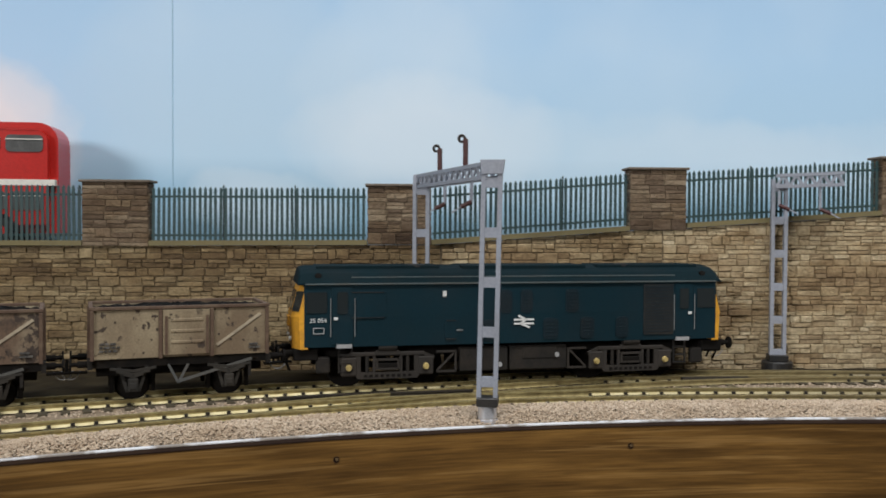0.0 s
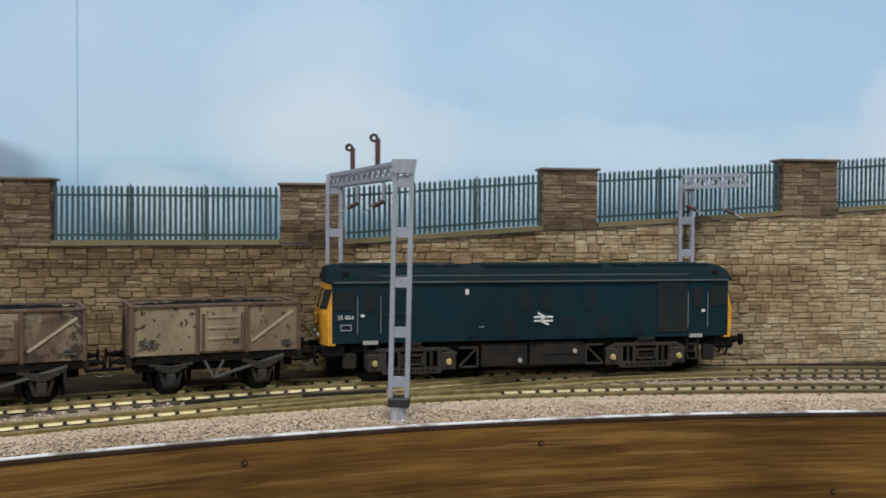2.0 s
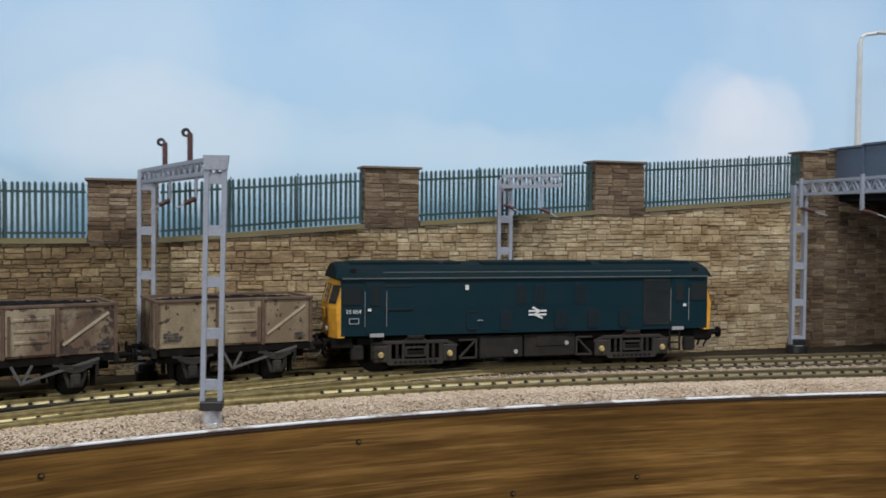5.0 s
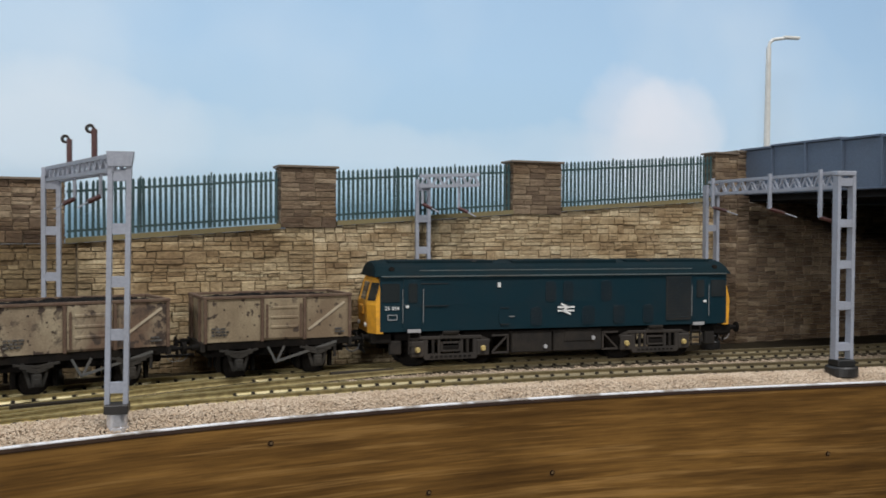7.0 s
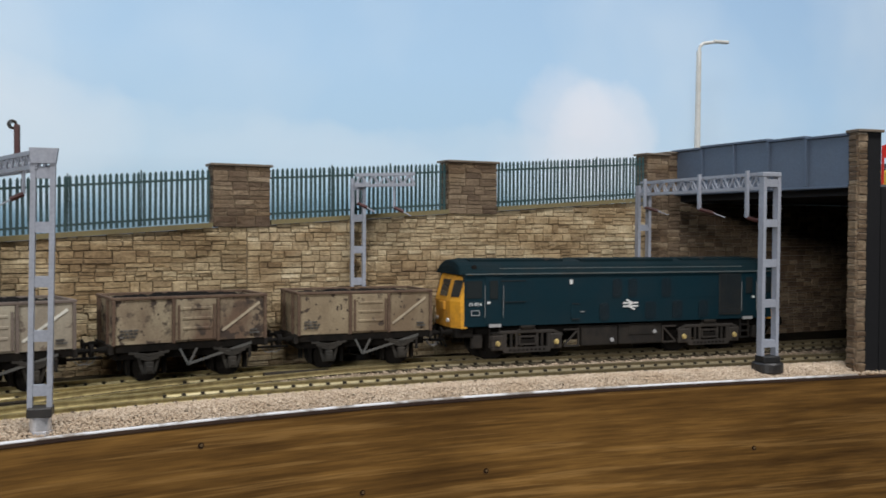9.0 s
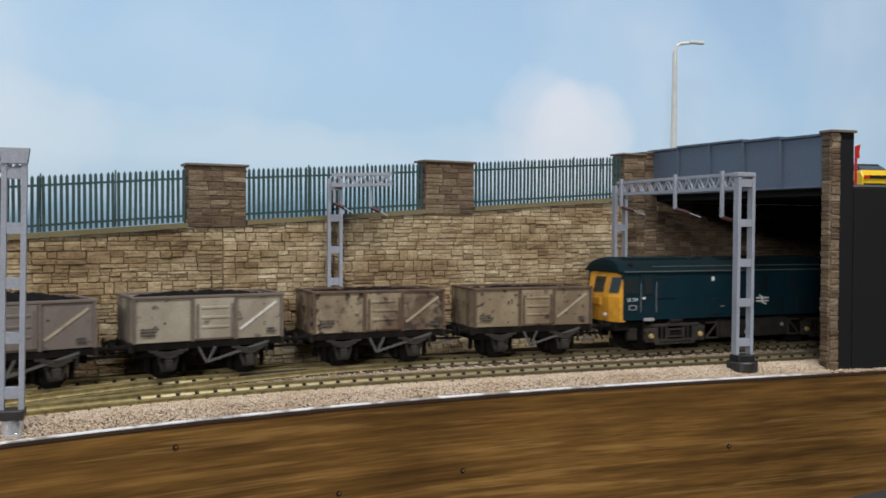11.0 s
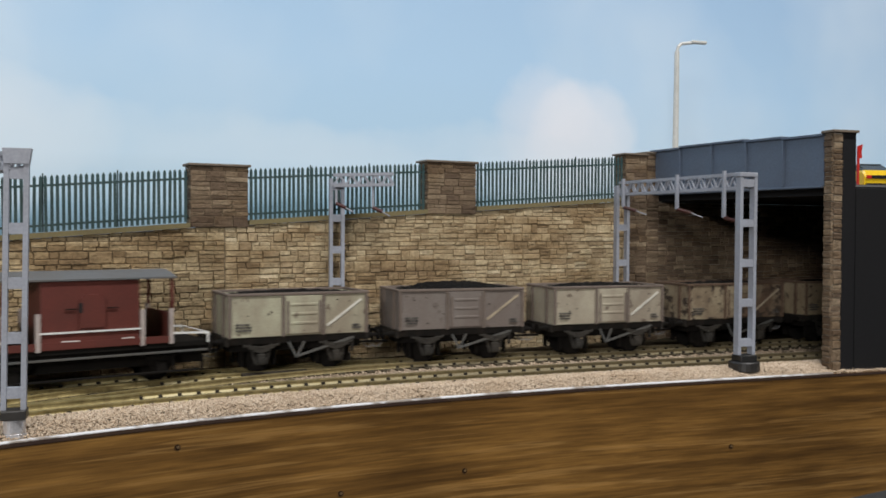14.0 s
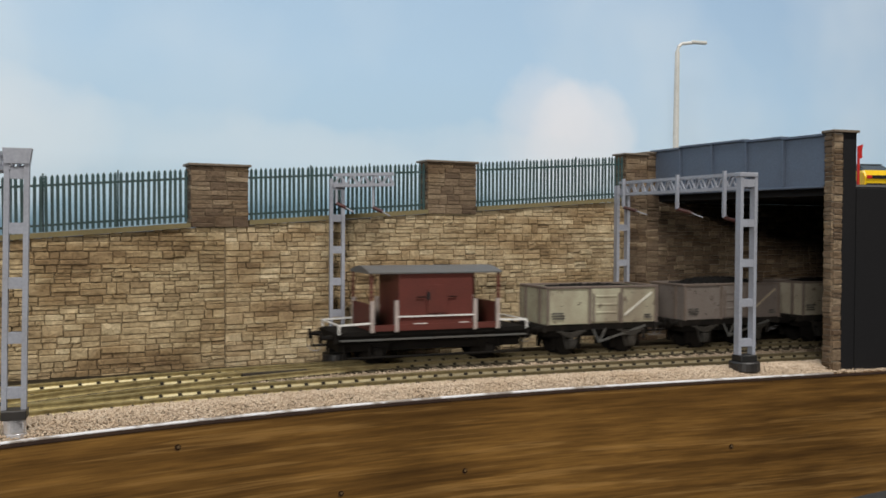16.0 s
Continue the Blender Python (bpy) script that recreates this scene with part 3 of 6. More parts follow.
def lay(blocks, parent, meshes, rest_mat, single, depth, back=0.0, gap=0.00022, seed=3, m=Matrix.Identity(4), name="stone"):
    """Set the blocks on a face: those for which single(...) holds as objects, the others joined."""
    rnd = random.Random(seed)
    data = [(np.array([tuple(v.co) for v in me.vertices]), [tuple(p.vertices) for p in me.polygons]) for me in meshes]
    verts, faces, n = [], [], 0
    for s, z, w, h in blocks:
        i, d = rnd.randrange(6), depth * rnd.uniform(0.6, 1.35)
        size = (w - gap, d, h - gap)
        if single(s, z):
            shared(name, meshes[i], parent, m @ Matrix.LocRotScale((s, -back, z), None, size))
        else:
            v, fs = data[i]
            q = v * np.array(size) + np.array((s, -back, z))
            if m != Matrix.Identity(4):
                q = np.array([tuple(m @ Vector(p)) for p in q])
            verts += q.tolist()
            faces += [tuple(n + k for k in f) for f in fs]
            n += len(v)
    if verts:
        me = bpy.data.meshes.new(name + "_rest")
        me.from_pydata(verts, [], faces)
        me.materials.append(rest_mat)
        ob = new(name + "_rest", me)
        ob.parent = parent
        tagged(ob, kind="stuff")


STONES, PIER_STONES = block_meshes(M_STONE, 1), block_meshes(M_PIER, 2)


def retaining_wall():
    bm = bmesh.new()
    loft(bm, [[(s, 0.0, -0.012), (s, 0.0, wall_top(s) - 0.0003), (s, 0.0060, wall_top(s) - 0.0003), (s, 0.0060, -0.012)] for s in np.linspace(-0.60, 0.3375, 80)])
    wall = tagged(part("retaining_wall", bm, M_MORTAR), "buff coursed-rubble stone retaining wall with dark grime patches", "wall", kind="structure")
    wall.matrix_world = WALL
    # two embossed sheets butt at a vertical joint
    # paler palette by the bridge puts its stronger light into the stone
    lay(courses(0.0585, 0.337, -0.006, wall_top, 13), wall, STONES, M_STONE_LIT, lambda s, z: False, 0.0010, name="pale_stone")
    lay(courses(-0.0535, 0.0582, -0.006, wall_top, 11), wall, STONES, M_STONE_REST, lambda s, z: -0.004 < s < 0.0582 and z > 0.012, 0.0010)
    lay(courses(-0.60, -0.0540, -0.006, wall_top, 12), wall, STONES, M_STONE_DARK, lambda s, z: False, 0.0010, name="old_stone")
    bm = bmesh.new()
    for a, b in ((-0.60, -0.2285), (-0.1965, -0.0905), (-0.0585, 0.041), (0.0705, 0.1715), (0.2030, 0.3105)):
        za, zb = wall_top(a), wall_top(b)
        prism(bm, [(a, za), (b, zb), (b, zb + 0.0024), (a, za + 0.0024)], -0.0022, 0.0064)
    part("ledge", bm, M_LEDGE, wall, "olive-brown timber ledge under the railings")
    return wall


retaining_wall()


def pier(a, b, z0, z1, deep=0.010, cap=0.0012, seed=1):
    """A square stone pier with a thin overhanging cap."""
    root = thing("stone_pier", "brown coursed-stone pier with a thin flat coping", "pier", "parapet piers", m=WALL)
    back = -0.0014
    part("core", boxed(a + 0.0006, b - 0.0006, back, deep, z0, z1 - cap), M_MORTAR, root)
    top = lambda s: z1 - cap
    one = lambda s, z: True
    lay(courses(a, b, z0, top, seed, 0.0022, 0.0042, 0.0055, 0.012), root, PIER_STONES, M_PIER_REST, one, 0.0007, -back, 0.00022, seed)
    for x, turn in ((a + 0.0006, 90), (b - 0.0006, -90)):
        w = deep - back
        lay(courses(-w / 2, w / 2, z0, top, seed + 50, 0.0022, 0.0042, 0.005, 0.009), root, PIER_STONES, M_PIER_REST, lambda s, z: False, 0.0007, 0.0, 0.0003, seed,
            Matrix.Translation((x, (back + deep) / 2, 0)) @ Matrix.Rotation(radians(-turn), 4, "Z"))
    part("coping", boxed(a - 0.0012, b + 0.0012, back - 0.0016, deep + 0.0012, z1 - cap, z1, 0.0002), M_COPING, root, "thin grey coping slab")
    return root


pier(-0.2283, -0.1966, 0.0572, 0.0895, seed=21)
pier(-0.0902, -0.0588, 0.0585, 0.0885, seed=22)
pier(0.0412, 0.0700, 0.0662, 0.0978, seed=23)
pier(0.1714, 0.2024, 0.0745, 0.1045, seed=24)
pier(0.3106, 0.3272, -0.005, 0.1143, seed=25)
pier(0.3274, 0.3372, -0.005, 0.1158, deep=0.020, seed=26)


# ---- palisade railings ----
def railings(a, b, za, zb, high, pitch=0.00248, posts=2):
    root = thing("palisade_fence", "dark blue-green palisade railing between stone piers", "fence", "palisade panels", m=WALL)
    lo = lambda s: za + (zb - za) * (s - a) / (b - a)
    slope = math.atan2(zb - za, b - a)
    for up in (0.0030, high - 0.0048):
        bm = bmesh.new()
        strut(bm, (a, 0.0012, lo(a) + up), (b, 0.0012, lo(b) + up), 0.0011, 0.0008)
        part("rail", bm, M_FENCE, root)
    bm = bmesh.new()
    w, t = 0.00070, 0.00022
    prism(bm, [(-w, 0.0), (w, 0.0), (w, high - 0.0012), (0.0, high), (-w, high - 0.0012)], -t, t)
    me = bpy.data.meshes.new("pale")
    bm.to_mesh(me)
    bm.free()
    me.materials.append(M_FENCE)
    n = int((b - a) / pitch)
    for i in range(n):
        s = a + (i + 0.5) * (b - a) / n
        shared("pale", me, root, Matrix.Translation((s, 0.0004, lo(s))) @ Matrix.Rotation(random.uniform(-0.012, 0.012), 4, "Y"))
    for i in range(posts):
        s = a + (b - a) * (i + 1) / (posts + 1)
        part("post", boxed(s - 0.0003, s + 0.0003, 0.0014, 0.0022, lo(s), lo(s) + high + 0.0008), M_FENCE, root)
    return root


railings(-0.42, -0.2290, 0.0590, 0.0595, 0.0275)
railings(-0.1960, -0.0910, 0.0595, 0.0600, 0.0268)
railings(-0.0580, 0.0405, 0.0610, 0.0688, 0.0262)
railings(0.0708, 0.1710, 0.0700, 0.0765, 0.0262)
railings(0.2034, 0.3100, 0.0785, 0.0860, 0.0262)


# ---- track ----
def rail_profile(x, y, a, z):
    """Bullhead-like section across the heading a: foot, web and head."""
    n = Vector((-math.sin(a), math.cos(a), 0))
    o = Vector((x, y, z))
    return [o + n * d + Vector((0, 0, h)) for d, h in ((-0.0011, -0.0024), (-0.0004, -0.0019), (-0.0004, -0.0008), (-0.0007, -0.0006), (-0.0007, 0.0), (0.0007, 0.0), (0.0007, -0.0006), (0.0004, -0.0008), (0.0004, -0.0019), (0.0011, -0.0024))]


def rail_strip(track, off, s0, s1, off2=None, step=0.008, z=Z_RAIL):
    bm = bmesh.new()
    n = max(2, int((s1 - s0) / step))
    rings = []
    for i in range(n + 1):
        k = i / n
        o = off if off2 is None else off + (off2 - off) * k * k * (3 - 2 * k)
        rings.append(rail_profile(*along(track, s0 + (s1 - s0) * k, o), z))
    return loft(bm, rings)


def track(name, line, s0, s1, label):
    root = thing(name, label, "railway track", "running lines", "structure")
    for off in (-0.00825, 0.00825):
        rail = part("rail", rail_strip(line, off, s0, s1), M_RAIL, root, "brassy worn rail")
        rings = []
        for i in range(161):
            x, y, a = along(line, s0 + (s1 - s0) * i / 160, off)
            side = Vector((-math.sin(a), math.cos(a), 0))
            rings.append([Vector((x, y, Z_RAIL)) + side * d + Vector((0, 0, h)) for d, h in ((-0.0014, -0.0025), (-0.0010, -0.0017), (0.0010, -0.0017), (0.0014, -0.0025))])
        part("rail_foot", loft(bmesh.new(), rings), M_FOOT, rail, "bright brass rail foot")
    me = bpy.data.meshes.new("sleeper")
    bm = boxed(-0.0017, 0.0017, -0.0158, 0.0158, Z_RAIL - 0.0040, Z_RAIL - 0.0024, 0.0002)
    bm.to_mesh(me)
    bm.free()
    me.materials.append(M_SLEEPER)
    chairs = bmesh.new()
    n = int((s1 - s0) / 0.0078)
    for i in range(n):
        x, y, a = along(line, s0 + (i + 0.5) * (s1 - s0) / n)
        shared("sleeper", me, root, Matrix.Translation((x, y, 0)) @ Matrix.Rotation(a + random.uniform(-0.015, 0.015), 4, "Z"))
        for off in (-0.00825, 0.00825):
            for side in (-1, 1):
                px, py, pa = along(line, s0 + (i + 0.5) * (s1 - s0) / n, off + side * 0.0015)
                q = Matrix.Translation((px, py, 0)) @ Matrix.Rotation(pa, 4, "Z")
                k = len(chairs.verts)
                box(chairs, -0.0007, 0.0007, -0.0006, 0.0006, Z_RAIL - 0.0026, Z_RAIL - 0.0013)
                chairs.verts.ensure_lookup_table()
                bmesh.ops.transform(chairs, matrix=q, verts=chairs.verts[k:])
    tagged(part("chairs", chairs, M_CHAIR, root), kind="stuff")
    return root


track("rear_track", REAR, -0.62, 0.96, "rear running line of brass-toned rail on grimy sleepers")
track("near_track", NEAR, -0.50, 0.62, "near running line of brass-toned rail on grimy sleepers")


def crossover():
    """Points leading from the near line to the rear one: closure rails, check rails and black plastic crossings."""
    root = thing("crossover_points", "model points crossing between two lines, with dark plastic frogs", "track points", kind="structure")
    gap = lambda s: math.dist(along(NEAR, s)[:2], along(REAR, s)[:2])
    for side in (-0.00825, 0.00825):
        bm, rings = bmesh.new(), []
        for i in range(41):
            k = i / 40
            s = -0.16 + 0.34 * k
            rings.append(rail_profile(*along(NEAR, s, side + (gap(s) * 1.0) * k * k * (3 - 2 * k)), Z_RAIL - 0.0001))
        part("closure_rail", loft(bm, rings), M_RAIL, root)
    for line, off, a, b in ((NEAR, 0.0062, -0.045, 0.02), (REAR, -0.0062, 0.03, 0.09)):
        part("check_rail", rail_strip(line, off, a, b), M_RAIL, root, "dull check rail")
    part("check_rail", rail_strip(NEAR, 0.0205, -0.107, -0.027, 0.0165), M_CHAIR, root, "black check rail")
    bm = bmesh.new()
    loft(bm, [[Vector((*along(REAR, 0.0785 + d, -0.0102 + w)[:2], Z_RAIL + h)) for w, h in ((-0.0016, -0.0022), (-0.0013, -0.0002), (0.0013, -0.0002), (0.0016, -0.0022))] for d in np.linspace(-0.016, 0.016, 9)])
    part("frog", bm, M_CHAIR, root, "dark plastic crossing nose")
    me = bpy.data.meshes.new("timber")
    bm = boxed(-0.0017, 0.0017, -0.030, 0.030, Z_RAIL - 0.0043, Z_RAIL - 0.0025, 0.0002)
    bm.to_mesh(me)
    bm.free()
    me.materials.append(M_SLEEPER)
    for i in range(20):
        s = -0.075 + i * 0.0085
        x0, y0, a = along(NEAR, s)
        x1, y1, _ = along(REAR, s)
        shared("timber", me, root, Matrix.Translation(((x0 + x1) / 2, (y0 + y1) / 2, 0)) @ Matrix.Rotation(a, 4, "Z"))
    for s, off in ((-0.14, -0.013), (0.165, -0.013)):
        x, y, a = along(NEAR, s, off)
        bm = boxed(-0.010, 0.010, -0.0012, 0.0012, Z_RAIL - 0.0030, Z_RAIL - 0.0012, 0.0003)
        bmesh.ops.transform(bm, matrix=Matrix.Translation((x, y, 0)) @ Matrix.Rotation(a, 4, "Z"), verts=bm.verts)
        part("tie_bar", bm, M_DARK, root)


crossover()


# ---- bridge, abutment, scenic break ----
BR_FAR, BR_NEAR = Vector((0.3290, 0.5200, 0)), Vector((0.3540, 0.3915, 0))


def bridge():
    d = BR_FAR - BR_NEAR
    m = Matrix.Translation(BR_NEAR) @ Matrix.Rotation(math.atan2(d.y, d.x), 4, "Z")
    long = d.length
    root = thing("bridge_girder", "blue-grey riveted plate girder parapet of a road bridge", "bridge girder", m=m)
    # x runs to the wall; +y faces the line
    n = 5
    tops = [0.1150, 0.1158, 0.1166, 0.1166, 0.1158, 0.1160]
    for i in range(n):
        a, b = long * i / n, long * (i + 1) / n
        bm = bmesh.new()
        prism(bm, [(a, 0.0895), (b, 0.0895), (b, tops[i]), (a, tops[i])], -0.0018, 0.0002)
        part("web_panel", bm, M_GIRDER, root)
        bm = bmesh.new()
        prism(bm, [(a, tops[i]), (b, tops[i]), (b, tops[i] + 0.0011), (a, tops[i] + 0.0011)], -0.0026, 0.0022)
        part("top_flange", bm, M_GIRDER, root)
        if i:
            part("stiffener", boxed(a - 0.0008, a + 0.0008, 0.0003, 0.0018, 0.0900, tops[i] - 0.0002), M_GIRDER, root)
    part("bottom_flange", boxed(0, long, -0.0026, 0.0026, 0.0882, 0.0894, 0.0002), M_GIRDER, root)
    deck = bmesh.new()
    vs = [(0.356, 0.392), (0.331, 0.522), (0.331, 0.590), (0.74, 0.590), (0.99, 0.634), (0.99, 0.386), (0.371, 0.386)]
    loft(deck, [[(x + 0.003, y, z) for x, y in vs] for z in (0.0845, 0.0884)])
    tagged(part("bridge_deck", deck, M_BLACK), "dark underside of the road bridge deck", "bridge deck", kind="structure")
    road = bmesh.new()
    loft(road, [[(x + 0.0045, y, z) for x, y in vs] for z in (0.0888, 0.0900)])
    tagged(part("road", road, M_TIMBER_TRIM), "grey model road surface across the bridge", "road", kind="structure")
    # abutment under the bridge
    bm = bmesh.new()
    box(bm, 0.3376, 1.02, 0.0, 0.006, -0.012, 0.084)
    ab = tagged(part("abutment_wall", bm, M_PALE_MORTAR), "dark brown stone abutment under the bridge", "wall", kind="structure")
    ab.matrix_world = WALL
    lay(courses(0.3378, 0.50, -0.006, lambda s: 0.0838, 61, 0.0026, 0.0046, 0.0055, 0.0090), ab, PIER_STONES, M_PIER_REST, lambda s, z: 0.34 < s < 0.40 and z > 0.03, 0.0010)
    end = boxed(0.990, 0.996, 0.38, 0.65, -0.012, 0.0900)
    tagged(part("tunnel_end", end, M_BLACK), "black card closing the hidden sidings", "panel", kind="structure")
    # pier beside the board edge, black behind
    root = thing("bridge_pier", "brown stone bridge pier with coping, black-painted at its outer side", "pier")
    part("core", boxed(0.3531, 0.3583, 0.3842, 0.3900, -0.0062, 0.1160), M_PALE_MORTAR, root)
    one = lambda s, z: True
    lay(courses(-0.0027, 0.0027, -0.006, lambda s: 0.1158, 71, 0.0028, 0.0050, 0.0045, 0.0075), root, PIER_STONES, M_PIER_REST, one, 0.0010, 0.0, 0.0003, 7,
        Matrix.Translation((0.3557, 0.3842, 0)))
    lay(courses(-0.0031, 0.0031, -0.006, lambda s: 0.1158, 72, 0.0028, 0.0050, 0.0045, 0.0075), root, PIER_STONES, M_PIER_REST, one, 0.0009, 0.0, 0.0003, 7,
        Matrix.Translation((0.3531, 0.3871, 0)) @ Matrix.Rotation(radians(-90), 4, "Z"))
    part("outer_side", boxed(0.3585, 0.3668, 0.3838, 0.3900, -0.0062, 0.1160), M_BLACK, root, "matt black outer side")
    part("coping", boxed(0.3514, 0.3676, 0.3822, 0.3915, 0.1161, 0.1174, 0.0002), M_COPING, root, "thin grey coping slab")
    tagged(part("scenic_break", boxed(0.3670, 0.99, 0.3832, 0.3858, -0.0062, 0.0880, 0.0002), M_BLACK), "matt black panel beside the bridge opening", "panel", kind="structure")


bridge()


# ---- overhead line structures ----
def lattice_post(root, x, y, w, d, z0, z1, rungs, lean=0.0):
    """Two channels tied by plates."""
    for sx in (-1, 1):
        bm = bmesh.new()
        cx = x + sx * (w / 2 - 0.0008)
        strut(bm, (cx, y, z0), (cx + lean, y, z1), 0.0017, d)
        part("upright", bm, M_STEEL, root)
    for i in range(rungs):
        k = (i + 0.0) / max(1, rungs - 1)
        z = z0 + 0.006 + (z1 - z0 - 0.010) * k
        part("tie_plate", boxed(x - w / 2 + 0.0009 + lean * k, x + w / 2 - 0.0009 + lean * k, y - d / 2 + 0.0003, y + d / 2 - 0.0003, z - 0.0019, z + 0.0019), M_STEEL, root)


def truss(root, a, b, high, deep, bays):
    """A Warren truss beam between two points, with two faces."""
    a, b = Vector(a), Vector(b)
    along_v = (b - a).normalized()
    side = Vector((-along_v.y, along_v.x, 0))
    for sg in (-1, 1):
        o = side * sg * deep / 2
        for z in (0.0, -high):
            bm = bmesh.new()
            strut(bm, a + o + Vector((0, 0, z)), b + o + Vector((0, 0, z)), 0.0015, 0.0011, side)
            part("chord", bm, M_STEEL, root)
        for i in range(bays):
            p, q, r = (a + (b - a) * ((i + f) / bays) + o for f in (0, 0.5, 1))
            part("brace", strut(bmesh.new(), p + Vector((0, 0, -high)), q, 0.0008, 0.0007, side), M_STEEL, root)
            part("brace", strut(bmesh.new(), q, r + Vector((0, 0, -high)), 0.0008, 0.0007, side), M_STEEL, root)


def base_nut(root, x, y, z, r, rubber=True):
    bm = bmesh.new()
    rod(bm, (x, y, z), (x, y, z + 0.0018), r * (0.55 if rubber else 1.12), 6)
    part("nut", bm, M_CHROME, root, "bright hexagonal nut")
    bm = bmesh.new()
    rod(bm, (x, y, z + 0.0018), (x, y, z + 0.0024), r * 0.94, 24, r)
    rod(bm, (x, y, z + 0.0024), (x, y, z + 0.0062), r, 24, r)
    rod(bm, (x, y, z + 0.0062), (x, y, z + 0.0068), r, 24, r * 0.92)
    part("footing", bm, M_RUBBER if rubber else M_CHROME, root, "round black footing" if rubber else "bright metal footing")
    k = 0.62 if rubber else 1.12
    part("footing_block", boxed(x - r * k, x + r * k, y - 0.004, y + 0.004, z + 0.0068, z + 0.0100, 0.0003), M_RUBBER, root)


def dropper(root, x, y, z, drop, reach, turn):
    """A hanging registration arm with its red-brown insulator."""
    bm = bmesh.new()
    rod(bm, (x, y, z), (x, y, z - drop), 0.0007, 8)
    part("drop_tube", bm, M_STEEL, root)
    c, s = math.cos(turn), math.sin(turn)
    bm = bmesh.new()
    rod(bm, (x, y, z - drop), (x + c * reach * 0.55, y + s * reach * 0.55, z - drop - 0.0022), 0.00095, 8)
    part("insulator", bm, M_INSUL, root, "red-brown insulator")
    bm = bmesh.new()
    rod(bm, (x + c * reach * 0.55, y + s * reach * 0.55, z - drop - 0.0022), (x + c * reach, y + s * reach, z - drop - 0.0045), 0.00035, 6)
    part("arm", bm, M_STEEL, root)


def gantry_with_insulators():
    root = thing("overhead_gantry", "grey lattice overhead-line portal gantry with red insulators on top", "gantry", "overhead gantries")
    lattice_post(root, -0.0222, 0.3405, 0.0078, 0.0030, 0.0035, 0.0880, 5, 0.0014)
    lattice_post(root, -0.0600, 0.4310, 0.0078, 0.0030, -0.0020, 0.0885, 5, 0.0)
    a, b = Vector((-0.0205, 0.3400, 0.0910)), Vector((-0.0600, 0.4330, 0.0915))
    truss(root, a, b, 0.0050, 0.0050, 13)
    part("head_plate", prism(bmesh.new(), [(-0.0246, 0.0872), (-0.0168, 0.0872), (-0.0160, 0.0924), (-0.0252, 0.0924)], 0.3385, 0.3422), M_STEEL, root)
    part("head_plate", boxed(-0.0640, -0.0560, 0.4310, 0.4345, 0.0878, 0.0922, 0.0003), M_STEEL, root)
    base_nut(root, -0.0220, 0.3405, -0.0062, 0.0036, rubber=False)
    base_nut(root, -0.0600, 0.4310, -0.0058, 0.0050)
    for k, h in ((0.33, 0.0115), (0.70, 0.0105)):
        p = a + (b - a) * k
        bm = bmesh.new()
        box(bm, p.x - 0.0010, p.x + 0.0010, p.y - 0.0010, p.y + 0.0010, 0.0918, 0.0918 + h, 0.0003)
        part("insulator", bm, M_INSUL, root, "upright dark red insulator")
        bm = bmesh.new()
        for i in range(10):
            t0, t1 = 2 * math.pi * i / 10, 2 * math.pi * (i + 1) / 10
            c = Vector((p.x - 0.0016, p.y, 0.0918 + h))
            rod(bm, c + 0.0015 * Vector((math.cos(t0), 0, math.sin(t0))), c + 0.0015 * Vector((math.cos(t1), 0, math.sin(t1))), 0.0004, 5)
            rod(bm, c + Vector((0, 0.0012, 0)) + 0.0010 * Vector((math.cos(t0), 0, math.sin(t0))), c + Vector((0, 0.0012, 0)) + 0.0010 * Vector((math.cos(t1), 0, math.sin(t1))), 0.0003, 5)
        part("ring", bm, M_IRON, root, "dark double ring")
    for k, turn in ((0.25, 3.4), (0.62, 3.4)):
        p = a + (b - a) * k
        dropper(root, p.x, p.y, 0.0865, 0.0090, 0.008, turn)
    return root


gantry_with_insulators()


def cantilever_mast():
    root = thing("cantilever_mast", "grey lattice overhead mast with a short cantilever arm", "mast")
    x, y = 0.1150, 0.4740
    lattice_post(root, x, y, 0.0078, 0.0030, -0.0010, 0.0920, 6)
    base_nut(root, x, y, -0.0058, 0.0075)
    truss(root, (x - 0.002, y - 0.002, 0.0938), (x + 0.0290, y - 0.006, 0.0948), 0.0056, 0.0050, 5)
    dropper(root, x + 0.0180, y - 0.006, 0.0950, 0.0180, 0.009, -0.4)
    dropper(root, x - 0.0010, y - 0.004, 0.0860, 0.0070, 0.009, -0.4)
    return root


cantilever_mast()


def plain_gantry():
    root = thing("overhead_gantry", "grey lattice overhead-line portal gantry before the road bridge", "gantry", "overhead gantries")
    lattice_post(root, 0.3050, 0.3895, 0.0098, 0.0040, 0.0040, 0.0935, 5, 0.0004)
    lattice_post(root, 0.2920, 0.4920, 0.0085, 0.0040, -0.0020, 0.0925, 5)
    a, b = Vector((0.3050, 0.3905, 0.0942)), Vector((0.2920, 0.4910, 0.0942))
    truss(root, a, b, 0.0070, 0.0050, 12)
    part("head_plate", boxed(0.2998, 0.3104, 0.3872, 0.3920, 0.0925, 0.0948, 0.0003), M_STEEL, root)
    base_nut(root, 0.3055, 0.3900, -0.0062, 0.0076)
    base_nut(root, 0.2920, 0.4920, -0.0058, 0.0060)
    for k, drop in ((0.10, 0.024), (0.46, 0.0190), (0.94, 0.0170)):
        p = a + (b - a) * k
        part("drop_post", boxed(p.x - 0.0046, p.x - 0.0030, p.y - 0.0008, p.y + 0.0008, 0.0965 - drop, 0.0962), M_STEEL, root)
        dropper(root, p.x - 0.0038, p.y, 0.0965 - drop * 0.6, drop * 0.4, 0.014, -0.35)
    return root


plain_gantry()


